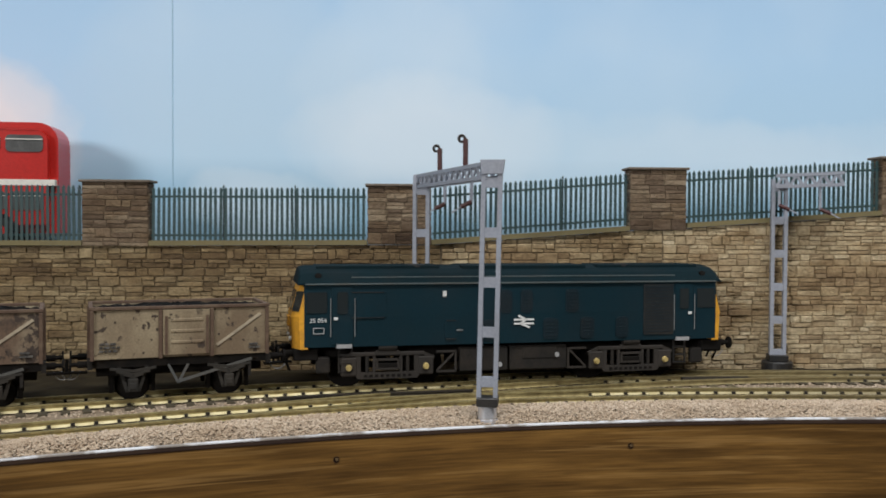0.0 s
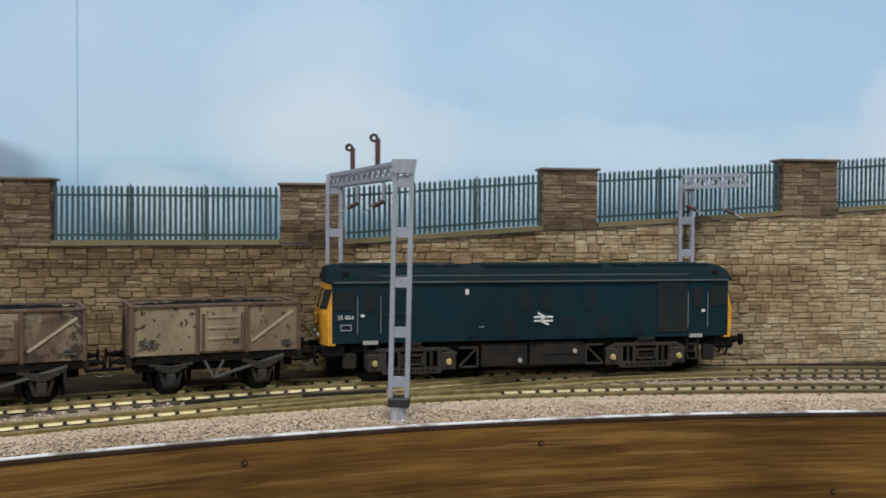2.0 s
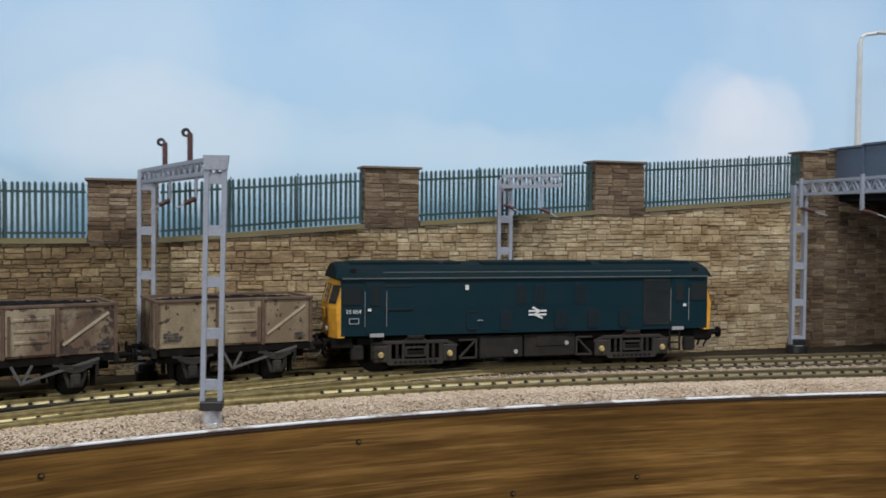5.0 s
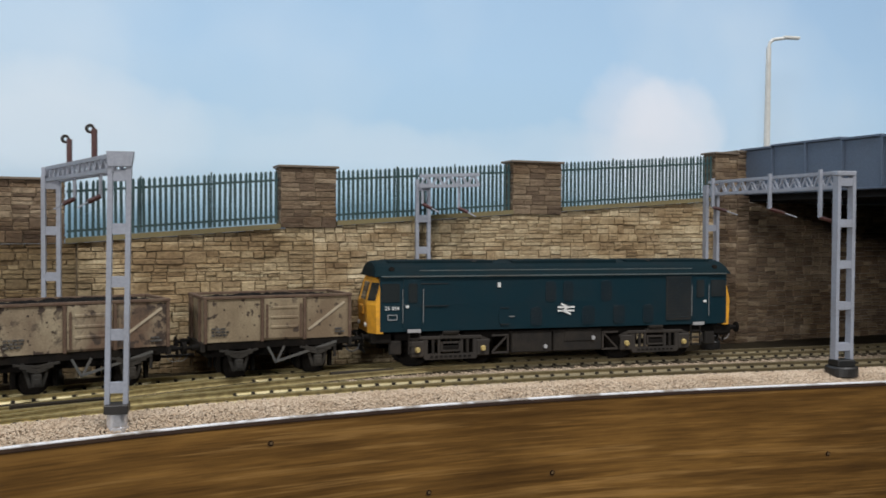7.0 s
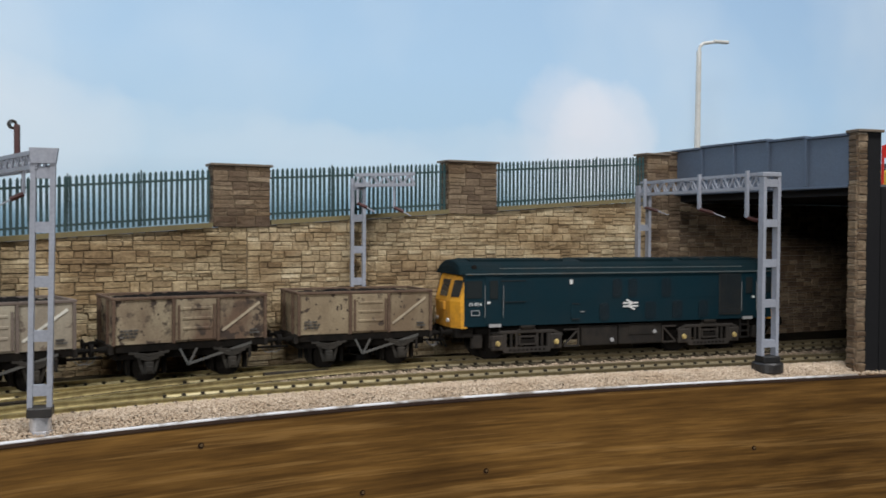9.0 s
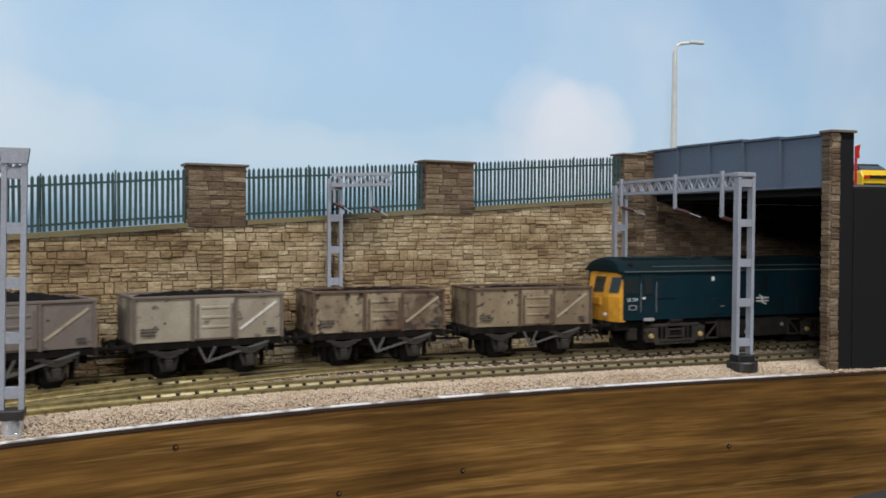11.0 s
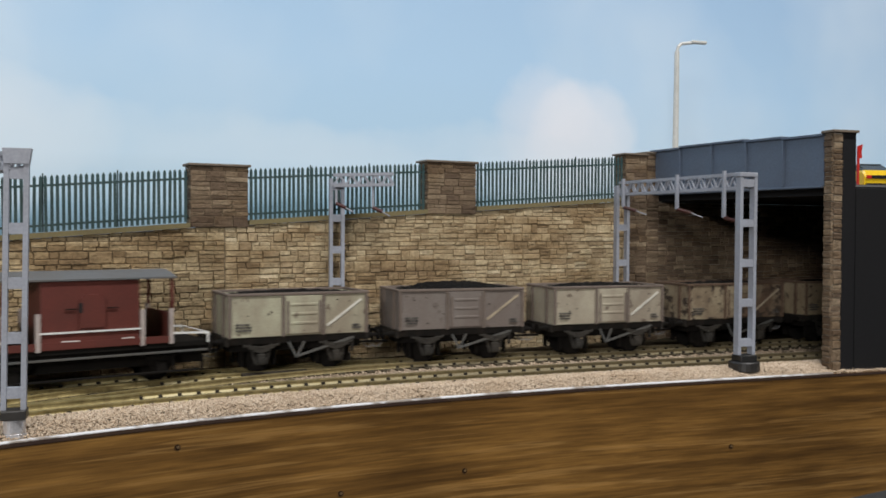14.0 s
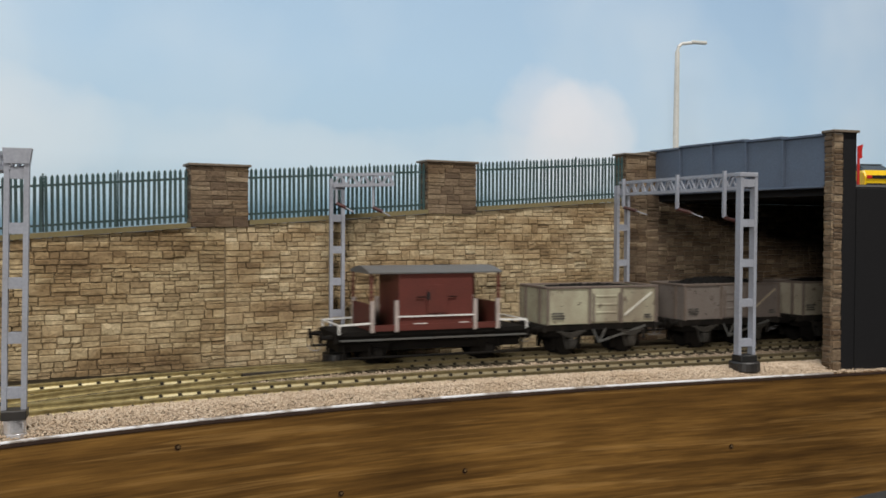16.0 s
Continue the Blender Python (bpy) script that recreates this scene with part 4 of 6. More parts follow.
# ---- street furniture and road vehicles on the upper road ----
def street_lamp():
    root = thing("street_lamp", "slender off-white street lamp with a bent arm", "street lamp")
    x, y = 0.3520, 0.5300
    bm = bmesh.new()
    rod(bm, (x, y, 0.0900), (x, y, 0.1100), 0.0018, 10)
    part("base", bm, M_LAMP, root)
    bm = bmesh.new()
    rod(bm, (x, y, 0.1100), (x + 0.0006, y, 0.1835), 0.0021, 10, 0.0016)
    part("post", bm, M_LAMP, root)
    bm = bmesh.new()
    pts = [Vector((x + 0.0006, y, 0.1833)), Vector((x + 0.0014, y, 0.1868)), Vector((x + 0.0040, y, 0.1890)), Vector((x + 0.0120, y, 0.1902))]
    for p, q in zip(pts, pts[1:]):
        rod(bm, p, q, 0.0011, 8)
    part("arm", bm, M_LAMP, root)
    bm = bmesh.new()
    box(bm, x + 0.0110, x + 0.0225, y - 0.0018, y + 0.0018, 0.1896, 0.1916, 0.0005)
    part("lantern", bm, M_LAMP, root)


street_lamp()


def rounded(x0, x1, z0, z1, r, n=5, corners=(1, 1, 1, 1)):
    """An outline in x and z with rounded corners: lower left, lower right, upper right, upper left."""
    out = []
    for (cx, cz, a0), on in zip(((x0, z0, 180), (x1, z0, 270), (x1, z1, 0), (x0, z1, 90)), corners):
        if not on:
            out.append((cx, cz))
            continue
        mx, mz = cx + (r if cx == x0 else -r), cz + (r if cz == z0 else -r)
        for i in range(n + 1):
            a = radians(a0 + 90 * i / n)
            out.append((mx + r * math.cos(a), mz + r * math.sin(a)))
    return out


def bus():
    """A red double-decker on the upper road, its back rounded; x runs along it, the rear at 0."""
    m = WALL @ Matrix.Translation((-0.2462, 0.0085, 0.0579)) @ Matrix.Rotation(radians(5), 4, "Z")
    root = thing("double_decker_bus", "red double-decker model bus with a cream band on the upper road", "bus", m=m)
    y0, y1 = 0.0085, 0.0400
    bm = bmesh.new()
    prism(bm, rounded(-0.112, 0.0, 0.0052, 0.0612, 0.010, 6, (0, 0, 1, 1)), y0, y1)
    bmesh.ops.bevel(bm, geom=[e for e in bm.edges if abs(e.verts[0].co.y - e.verts[1].co.y) < 1e-6], offset=0.0042, segments=4, affect="EDGES")
    part("body", bm, M_RED, root, smooth=False)
    part("band", boxed(-0.1105, -0.0006, y0 - 0.0003, y1 + 0.0003, 0.0292, 0.0322), M_CREAM, root, "cream waist band")
    for z0, z1, xs in ((0.0460, 0.0545, ((-0.0240, -0.0062), (-0.0450, -0.0265), (-0.0660, -0.0475), (-0.087, -0.0685))), (0.0170, 0.0262, ((-0.040, -0.024), (-0.0220, -0.006), (-0.0610, -0.042), (-0.082, -0.063)))):
        for a, b in xs:
            bm = bmesh.new()
            prism(bm, rounded(a, b, z0, z1, 0.0022, 4), y0 - 0.00045, y0 + 0.0004)
            w = part("window", bm, M_SALOON, root)
            bm = bmesh.new()
            strut(bm, (a, y0 - 0.0006, z1 - 0.0022), (b, y0 - 0.0006, z1 - 0.0022), 0.0005, 0.0004)
            part("window_bar", bm, M_CREAM, w)
    bm = bmesh.new()
    strut(bm, (-0.105, y0 - 0.0002, 0.0578), (-0.008, y0 - 0.0002, 0.0578), 0.0007, 0.0008)
    part("gutter", bm, M_RED, root)
    for x in (-0.0275, -0.088):
        for y in (y0 - 0.0004, y1 - 0.0036):
            bm = bmesh.new()
            rod(bm, (x, y, 0.0066), (x, y + 0.004, 0.0066), 0.0066, 20)
            t = part("wheel", bm, M_RUBBER, root)
            bm = bmesh.new()
            rod(bm, (x, y - 0.0003, 0.0066), (x, y + 0.001, 0.0066), 0.0032, 12)
            part("hub", bm, M_RED, t)
        bm = bmesh.new()
        prism(bm, [(x + 0.0085 * math.cos(radians(a)), 0.0066 + 0.0085 * math.sin(radians(a))) for a in range(0, 181, 15)], y0 - 0.0002, y0 + 0.003)
        part("wheel_arch", bm, M_BLACK, root)


bus()


def hatchback():
    """The yellow car on the bridge, nose hidden beyond the opening."""
    m = Matrix.Translation((0.4510, 0.4440, 0.0901)) @ Matrix.Rotation(radians(84), 4, "Z")
    root = thing("yellow_car", "bright yellow model car with red tail lamps on the bridge road", "car", m=m)
    rings = []
    for y, inset in ((0.0, 0.0012), (0.0012, 0.0), (0.0208, 0.0), (0.022, 0.0012)):
        rings.append([(x, y, z) for x, z in ((0.0, 0.0020 + inset), (-0.0006, 0.0085), (0.0016, 0.0126 - inset), (0.050, 0.0105 - inset), (0.0525, 0.0070), (0.0525, 0.0020 + inset))])
    part("body", loft(bmesh.new(), rings), M_CAR, root)
    bm = bmesh.new()
    loft(bm, [[(x, y, z) for x, z in ((0.0030, 0.0124), (0.0095, 0.0164 - k), (0.0290, 0.0166 - k), (0.0390, 0.0108))] for y, k in ((0.0014, 0.0006), (0.003, 0.0), (0.019, 0.0), (0.0206, 0.0006))])
    part("cabin", bm, M_GLASS, root, "dark glazed cabin")
    part("roof", boxed(0.0092, 0.0292, 0.0030, 0.0190, 0.0165, 0.0169, 0.0002), M_GLASS, root)
    part("bumper", boxed(-0.0012, 0.0004, 0.001, 0.021, 0.0022, 0.0046, 0.0002), M_BLACK, root)
    part("lamp_panel", boxed(-0.0011, 0.0004, 0.0050, 0.0170, 0.0074, 0.0094, 0.0001), M_BLACK, root)
    for y in (0.0012, 0.0174):
        part("tail_lamp", boxed(-0.0012, 0.0004, y, y + 0.0034, 0.0074, 0.0094, 0.0002), M_RED, root, "red tail lamp cluster")
    for x in (0.0105, 0.0420):
        for y in (-0.0002, 0.0186):
            bm = bmesh.new()
            rod(bm, (x, y, 0.0040), (x, y + 0.0036, 0.0040), 0.0040, 16)
            part("wheel", bm, M_RUBBER, root)


hatchback()


def red_sign():
    """A narrow red notice on a post beside the bridge pier."""
    root = thing("red_road_sign", "small bright red sign on a red post beside the bridge", "sign")
    bm = bmesh.new()
    rod(bm, (0.4262, 0.4480, 0.0900), (0.4262, 0.4480, 0.1165), 0.0008, 8)
    part("post", bm, M_RED, root)
    bm = bmesh.new()
    prism(bm, [(0.4250, 0.1168), (0.4288, 0.1180), (0.4280, 0.1135), (0.4284, 0.1100), (0.4252, 0.1090)], 0.4472, 0.4478)
    part("plate", bm, M_RED, root)


red_sign()


# ---- rolling stock: x along the line to the front, z from the rail top ----
def wheelset(root, x, r, name="wheelset"):
    bm = bmesh.new()
    for y in (-0.0072, 0.0072):
        s = 1 if y > 0 else -1
        rod(bm, (0, y - 0.0011, 0), (0, y + 0.0011, 0), r, 20)
        rod(bm, (0, y - s * 0.0016, 0), (0, y - s * 0.0009, 0), r + 0.0008, 20)
        rod(bm, (0, y + s * 0.0011, 0), (0, y + s * 0.0016, 0), r * 0.78, 6)
    rod(bm, (0, -0.0135, 0), (0, 0.0135, 0), 0.0010, 8)
    w = part(name, bm, M_DARK, root)
    w.matrix_basis = Matrix.Translation((x, 0, r))
    WHEELS.append((root, w, x, r))
    return w


WHEELS = []


def buffers(root, x, sign, z, mat=None):
    for y in (-0.0115, 0.0115):
        bm = bmesh.new()
        rod(bm, (x, y, z), (x + sign * 0.0036, y, z), 0.0014, 10)
        rod(bm, (x + sign * 0.0036, y, z), (x + sign * 0.0058, y, z), 0.0009, 8)
        rod(bm, (x + sign * 0.0058, y, z), (x + sign * 0.0066, y, z), 0.0026, 14)
        part("buffer", bm, mat or M_DARK, root)
    bm = bmesh.new()
    box(bm, min(x, x + sign * 0.008), max(x, x + sign * 0.008), -0.0012, 0.0012, z - 0.0052, z - 0.0042, 0.0002)
    rod(bm, (x + sign * 0.0078, 0, z - 0.0050), (x + sign * 0.0078, 0, z + 0.0006), 0.0005, 6)
    part("coupling", bm, M_DARK, root)
    bm = bmesh.new()
    c = Vector((x + sign * 0.0062, 0, z - 0.0040))
    rings = []
    for i in range(10):
        out = Vector((sign * math.cos(math.pi * i / 9), 0, -math.sin(math.pi * i / 9)))
        rings.append([c + out * (0.0034 + 0.00025 * math.cos(k * math.pi / 3)) + Vector((0, 0.00025 * math.sin(k * math.pi / 3), 0)) for k in range(6)])
    loft(bm, rings)
    part("coupling_loop", bm, M_CHROME, root, "thin bright wire coupling loop")


def mineral_wagon(name, label, side_mat, frame_mat, coal=0.0025, seed=1, stripe_mat=None):
    """Steel coal wagon: three-bay pressed sides with a door, end stanchions, load, underframe and brake lever."""
    root = thing(name, label, "wagon", "mineral wagons")
    half, wide, z0, z1 = 0.0340, 0.0158, 0.0172, 0.0375
    for sy in (-1, 1):
        part("side_wall", boxed(-half, half, sy * wide - (0.0009 if sy > 0 else 0), sy * wide + (0 if sy > 0 else 0.0009), z0, z1 - 0.0006), side_mat, root)
    for sx in (-1, 1):
        part("end_wall", boxed(sx * half - (0.0009 if sx > 0 else 0), sx * half + (0 if sx > 0 else 0.0009), -wide + 0.0010, wide - 0.0010, z0, z1 - 0.0006), side_mat, root)
    part("floor_plate", boxed(-half + 0.001, half - 0.001, -wide + 0.001, wide - 0.001, z0 - 0.0002, z0 + 0.0008), M_BOGIE, root)
    bm = bmesh.new()
    for sy in (-1, 1):
        box(bm, -half - 0.0007, half + 0.0007, min(sy * (wide + 0.0007), sy * (wide - 0.0010)), max(sy * (wide + 0.0007), sy * (wide - 0.0010)), z1 - 0.0013, z1, 0.0002)
    for sx in (-1, 1):
        box(bm, min(sx * (half + 0.0007), sx * (half - 0.0010)), max(sx * (half + 0.0007), sx * (half - 0.0010)), -wide + 0.0012, wide - 0.0012, z1 - 0.0013, z1, 0.0002)
    part("top_rim", bm, frame_mat, root)
    for sy in (-1, 1):
        y = sy * (wide + 0.0005)
        for x in (-half + 0.0004, -0.0083, 0.0115, half - 0.0004):
            part("rib", boxed(x - 0.0007, x + 0.0007, y - 0.0005, y + 0.0005, z0 - 0.0004, z1 - 0.0014, 0.00015), frame_mat, root)
        d = part("side_door", boxed(-0.0074, 0.0106, y - 0.0003, y + 0.0003, z0 + 0.0008, z1 - 0.0016, 0.0001), side_mat, root)
        for z in (z0 + 0.0058, z0 + 0.0102, z0 + 0.0146):
            part("pressing", boxed(-0.0046, 0.0082, y - 0.0006, y + 0.0006, z - 0.0007, z + 0.0007, 0.0003), side_mat, d)
        for x in (-0.0062, 0.0096):
            part("hinge", boxed(x - 0.0005, x + 0.0005, y - 0.0008, y + 0.0008, z0 + 0.001, z1 - 0.004), frame_mat, d)
        bm = bmesh.new()
        strut(bm, (0.0135, y - sy * 0.0003, z0 + 0.0040), (half - 0.003, y - sy * 0.0003, z1 - 0.0040), 0.0011, 0.0003)
        part("stripe", bm, stripe_mat or M_STRIPE, root, "off-white diagonal end-door stripe")
        rs = random.Random(seed * 7 + sy)
        for i in range(9):
            bx, bz = rs.uniform(-half + 0.003, half - 0.003), rs.uniform(z0 + 0.002, z1 - 0.003)
            bm = bmesh.new()
            rod(bm, (bx, sy * (wide - 0.0002), bz), (bx, sy * (wide + 0.00015), bz), rs.uniform(0.00025, 0.00055), 7)
            part("rust_spot", bm, M_RUSTSPOT, root)
        for k in range(3):
            x = -half + 0.0030
            while x < -half + 0.0095:
                w = rs.uniform(0.0008, 0.0022)
                part("lettering_bar", boxed(x, x + w, y - 0.00022, y + 0.00022, z0 + 0.0028 + k * 0.0014, z0 + 0.0036 + k * 0.0014), M_PLATE, root)
                x += w + 0.0005
        for k in range(2):
            part("lettering_bar", boxed(half - 0.0078, half - 0.0032 - k * 0.001, y - 0.00022, y + 0.00022, z0 + 0.0022 + k * 0.0013, z0 + 0.0030 + k * 0.0013), M_PLATE, root)
    for sx in (-1, 1):
        for y in (-0.0085, 0.0085):
            part("stanchion", boxed(sx * half + sx * 0.0006 - 0.0006, sx * half + sx * 0.0006 + 0.0006, y - 0.0007, y + 0.0007, z0, z1 - 0.0014), frame_mat, root)
    # load
    rnd = random.Random(seed)
    bm = bmesh.new()
    nx, ny = 34, 15
    grid = [[bm.verts.new((-half + 0.0012 + (2 * half - 0.0024) * i / nx, -wide + 0.0012 + (2 * wide - 0.0024) * k / ny,
             z1 - 0.0022 + coal * 1.9 * math.sin(math.pi * i / nx) ** 0.6 * math.sin(math.pi * k / ny) ** 0.8 + rnd.uniform(-0.0008, 0.0008))) for k in range(ny + 1)] for i in range(nx + 1)]
    for i in range(nx):
        for k in range(ny):
            bm.faces.new((grid[i][k], grid[i + 1][k], grid[i + 1][k + 1], grid[i][k + 1]))
    part("coal_load", bm, M_COAL, root, "heaped black coal load")
    # underframe
    for sy in (-1, 1):
        part("solebar", boxed(-half, half, sy * 0.0130 - 0.0008, sy * 0.0130 + 0.0008, 0.0136, 0.0171), M_BOGIE, root)
        for x in (-0.0185, 0.0185):
            bm = bmesh.new()
            yy = sy * 0.0137
            for d in (-1, 1):
                strut(bm, (x + d * 0.0052, yy, 0.0138), (x + d * 0.0022, yy, 0.0040), 0.0013, 0.0007)
            strut(bm, (x - 0.0028, yy, 0.0042), (x + 0.0028, yy, 0.0042), 0.0009, 0.0007)
            g = part("axleguard", bm, M_IRON, root)
            bm = bmesh.new()
            box(bm, x - 0.0019, x + 0.0019, yy + sy * 0.0007 - 0.0012, yy + sy * 0.0007 + 0.0012, 0.0040, 0.0092, 0.0004)
            box(bm, x - 0.0013, x + 0.0013, yy + sy * 0.0018 - 0.0004, yy + sy * 0.0018 + 0.0004, 0.0050, 0.0074, 0.0002)
            part("axlebox", bm, M_IRON, g)
            bm = bmesh.new()
            for i, (w, z) in enumerate(((0.0086, 0.0126), (0.0062, 0.0114), (0.0038, 0.0103))):
                strut(bm, (x - w, yy + sy * 0.0010, z + 0.0007), (x, yy + sy * 0.0010, z - 0.0005), 0.0009, 0.0012)
                strut(bm, (x, yy + sy * 0.0010, z - 0.0005), (x + w, yy + sy * 0.0010, z + 0.0007), 0.0009, 0.0012)
            part("spring", bm, M_IRON, g)
            for d in (-1, 1):
                part("brake_shoe", boxed(x + d * 0.0078 - 0.0008, x + d * 0.0078 + 0.0008, sy * 0.0085 - 0.0012, sy * 0.0085 + 0.0012, 0.0030, 0.0138), M_DARK, root)
        bm = bmesh.new()
        yy = sy * 0.0146
        strut(bm, (-0.0052, yy, 0.0140), (-0.0014, yy, 0.0066), 0.0010, 0.0005)
        strut(bm, (0.0024, yy, 0.0140), (-0.0014, yy, 0.0066), 0.0010, 0.0005)
        part("v_hanger", bm, M_LEVER, root)
        bm = bmesh.new()
        strut(bm, (-0.0014, yy + sy * 0.0004, 0.0072), (0.0275, yy + sy * 0.0004, 0.0150), 0.0011, 0.0005)
        part("brake_lever", bm, M_LEVER, root, "pale grey brake lever")
        part("lever_guard", boxed(0.0262, 0.0274, yy - 0.0002, yy + 0.0008, 0.0080, 0.0150), M_BOGIE, root)
    part("underframe", boxed(-half + 0.002, half - 0.002, -0.0110, 0.0110, 0.0100, 0.0170), M_DARK, root)
    for sx in (-1, 1):
        part("headstock", boxed(sx * (half + 0.0004) - 0.0009, sx * (half + 0.0004) + 0.0009, -0.0150, 0.0150, 0.0132, 0.0170), M_BOGIE, root)
        buffers(root, sx * (half + 0.0012), sx, 0.0151)
    wheelset(root, -0.0185, 0.0060)
    wheelset(root, 0.0185, 0.0060)
    return root


def weathered_side(name, base, rust, amount, scale, rust2=(0.05, 0.036, 0.028), stain=0.6):
    """Faded wagon paint: broad brown staining, flaked flecks in clusters, and a dusting of soot."""
    def build(nt, b, node):
        fleck, patch = noise_tex(nt, node, scale, 5), noise_tex(nt, node, scale * 0.22, 4)
        broad, fine = noise_tex(nt, node, 38, 5, "Object", (1.0, 1.0, 0.6)), noise_tex(nt, node, 1200, 3)
        c = mixed(nt, node, "MIX", ramp(nt, node, broad, [(0.36, (0, 0, 0)), (0.60, (stain,) * 3)]), base, rust2)
        where = ramp(nt, node, patch, [(0.38, (0, 0, 0)), (0.47, (1, 1, 1))])
        f = ramp(nt, node, fleck, [(0.60 - amount, (0, 0, 0)), (0.635 - amount, (1, 1, 1))])
        c = mixed(nt, node, "MIX", mixed(nt, node, "MULTIPLY", 1.0, f, where), c, rust)
        c = mixed(nt, node, "MULTIPLY", 1.0, c, ramp(nt, node, fine, [(0.3, (0.82, 0.82, 0.82)), (0.7, (1.12, 1.12, 1.12))]))
        nt.links.new(c, b.inputs["Base Color"])
        b.inputs["Roughness"].default_value = 0.8
        bumped(nt, b, node, fleck, 0.25, 0.0002)
    return material(name, build)


M_STRIPE = painted("stripe_white", (0.42, 0.35, 0.245), 0.8, wear=0.8, dirt=(0.20, 0.16, 0.12), blotch=160)
M_STRIPE_PALE = painted("stripe_bright", (0.68, 0.66, 0.58), 0.75, wear=0.5, dirt=(0.38, 0.34, 0.27), blotch=160)
M_PLATE = painted("lettering_panel", (0.05, 0.045, 0.04), 0.7, wear=0.5, dirt=(0.3, 0.28, 0.24), blotch=500)
M_RUSTSPOT = painted("rust_spot", (0.045, 0.030, 0.022), 0.9, wear=0.5)
M_LEVER = painted("lever_grey", (0.095, 0.097, 0.092), 0.6, wear=0.4)
M_RUSTY = painted("rusty_frame", (0.100, 0.060, 0.038), 0.85, wear=0.8, dirt=(0.17, 0.118, 0.075), blotch=180)
M_GREYRIB = painted("grey_frame", (0.165, 0.130, 0.108), 0.8, wear=0.5)
W1 = mineral_wagon("mineral_wagon", "brown-grey weathered steel mineral wagon loaded with coal", weathered_side("wagon_fawn", (0.33, 0.265, 0.165), (0.055, 0.037, 0.025), 0.015, 260, (0.130, 0.083, 0.047), 0.75), M_RUSTY, 0.0009, 1)
W2 = mineral_wagon("mineral_wagon", "mineral wagon with heavily flaked cream paint over rust, coal-loaded", weathered_side("wagon_flaked", (0.36, 0.300, 0.195), (0.050, 0.034, 0.024), 0.075, 220, (0.120, 0.072, 0.044), 0.95), M_RUSTY, 0.0012, 2)
W3 = mineral_wagon("mineral_wagon", "pale cream-grey steel mineral wagon loaded with coal", weathered_side("wagon_cream", (0.42, 0.38, 0.285), (0.15, 0.115, 0.085), -0.04, 160, (0.19, 0.145, 0.11), 0.6), M_GREYRIB, 0.0016, 3, M_STRIPE_PALE)
W4 = mineral_wagon("mineral_wagon", "dull mid-grey steel mineral wagon loaded with coal", weathered_side("wagon_grey", (0.19, 0.165, 0.145), (0.11, 0.085, 0.07), -0.02, 120, (0.14, 0.108, 0.09), 0.6), M_GREYRIB, 0.0026, 4)
W5 = mineral_wagon("mineral_wagon", "pale greenish-cream steel mineral wagon loaded with coal", weathered_side("wagon_greenish", (0.43, 0.42, 0.30), (0.15, 0.115, 0.085), -0.04, 150, (0.21, 0.16, 0.115), 0.7), M_GREYRIB, 0.0012, 5, M_STRIPE_PALE)


def text_part(name, words, size, m, mat, parent, label=""):
    cu = bpy.data.curves.new(name, "FONT")
    cu.body, cu.size, cu.align_x, cu.extrude = words, size, "CENTER", 0.00005
    tmp = new(name + "_curve", cu)
    me = bpy.data.meshes.new_from_object(tmp.evaluated_get(bpy.context.evaluated_depsgraph_get()))
    bpy.data.objects.remove(tmp)
    me.materials.clear()
    me.materials.append(mat)
    me.transform(m)
    ob = new(name, me)
    ob.parent = parent
    if label:
        tagged(ob, label)
    return ob


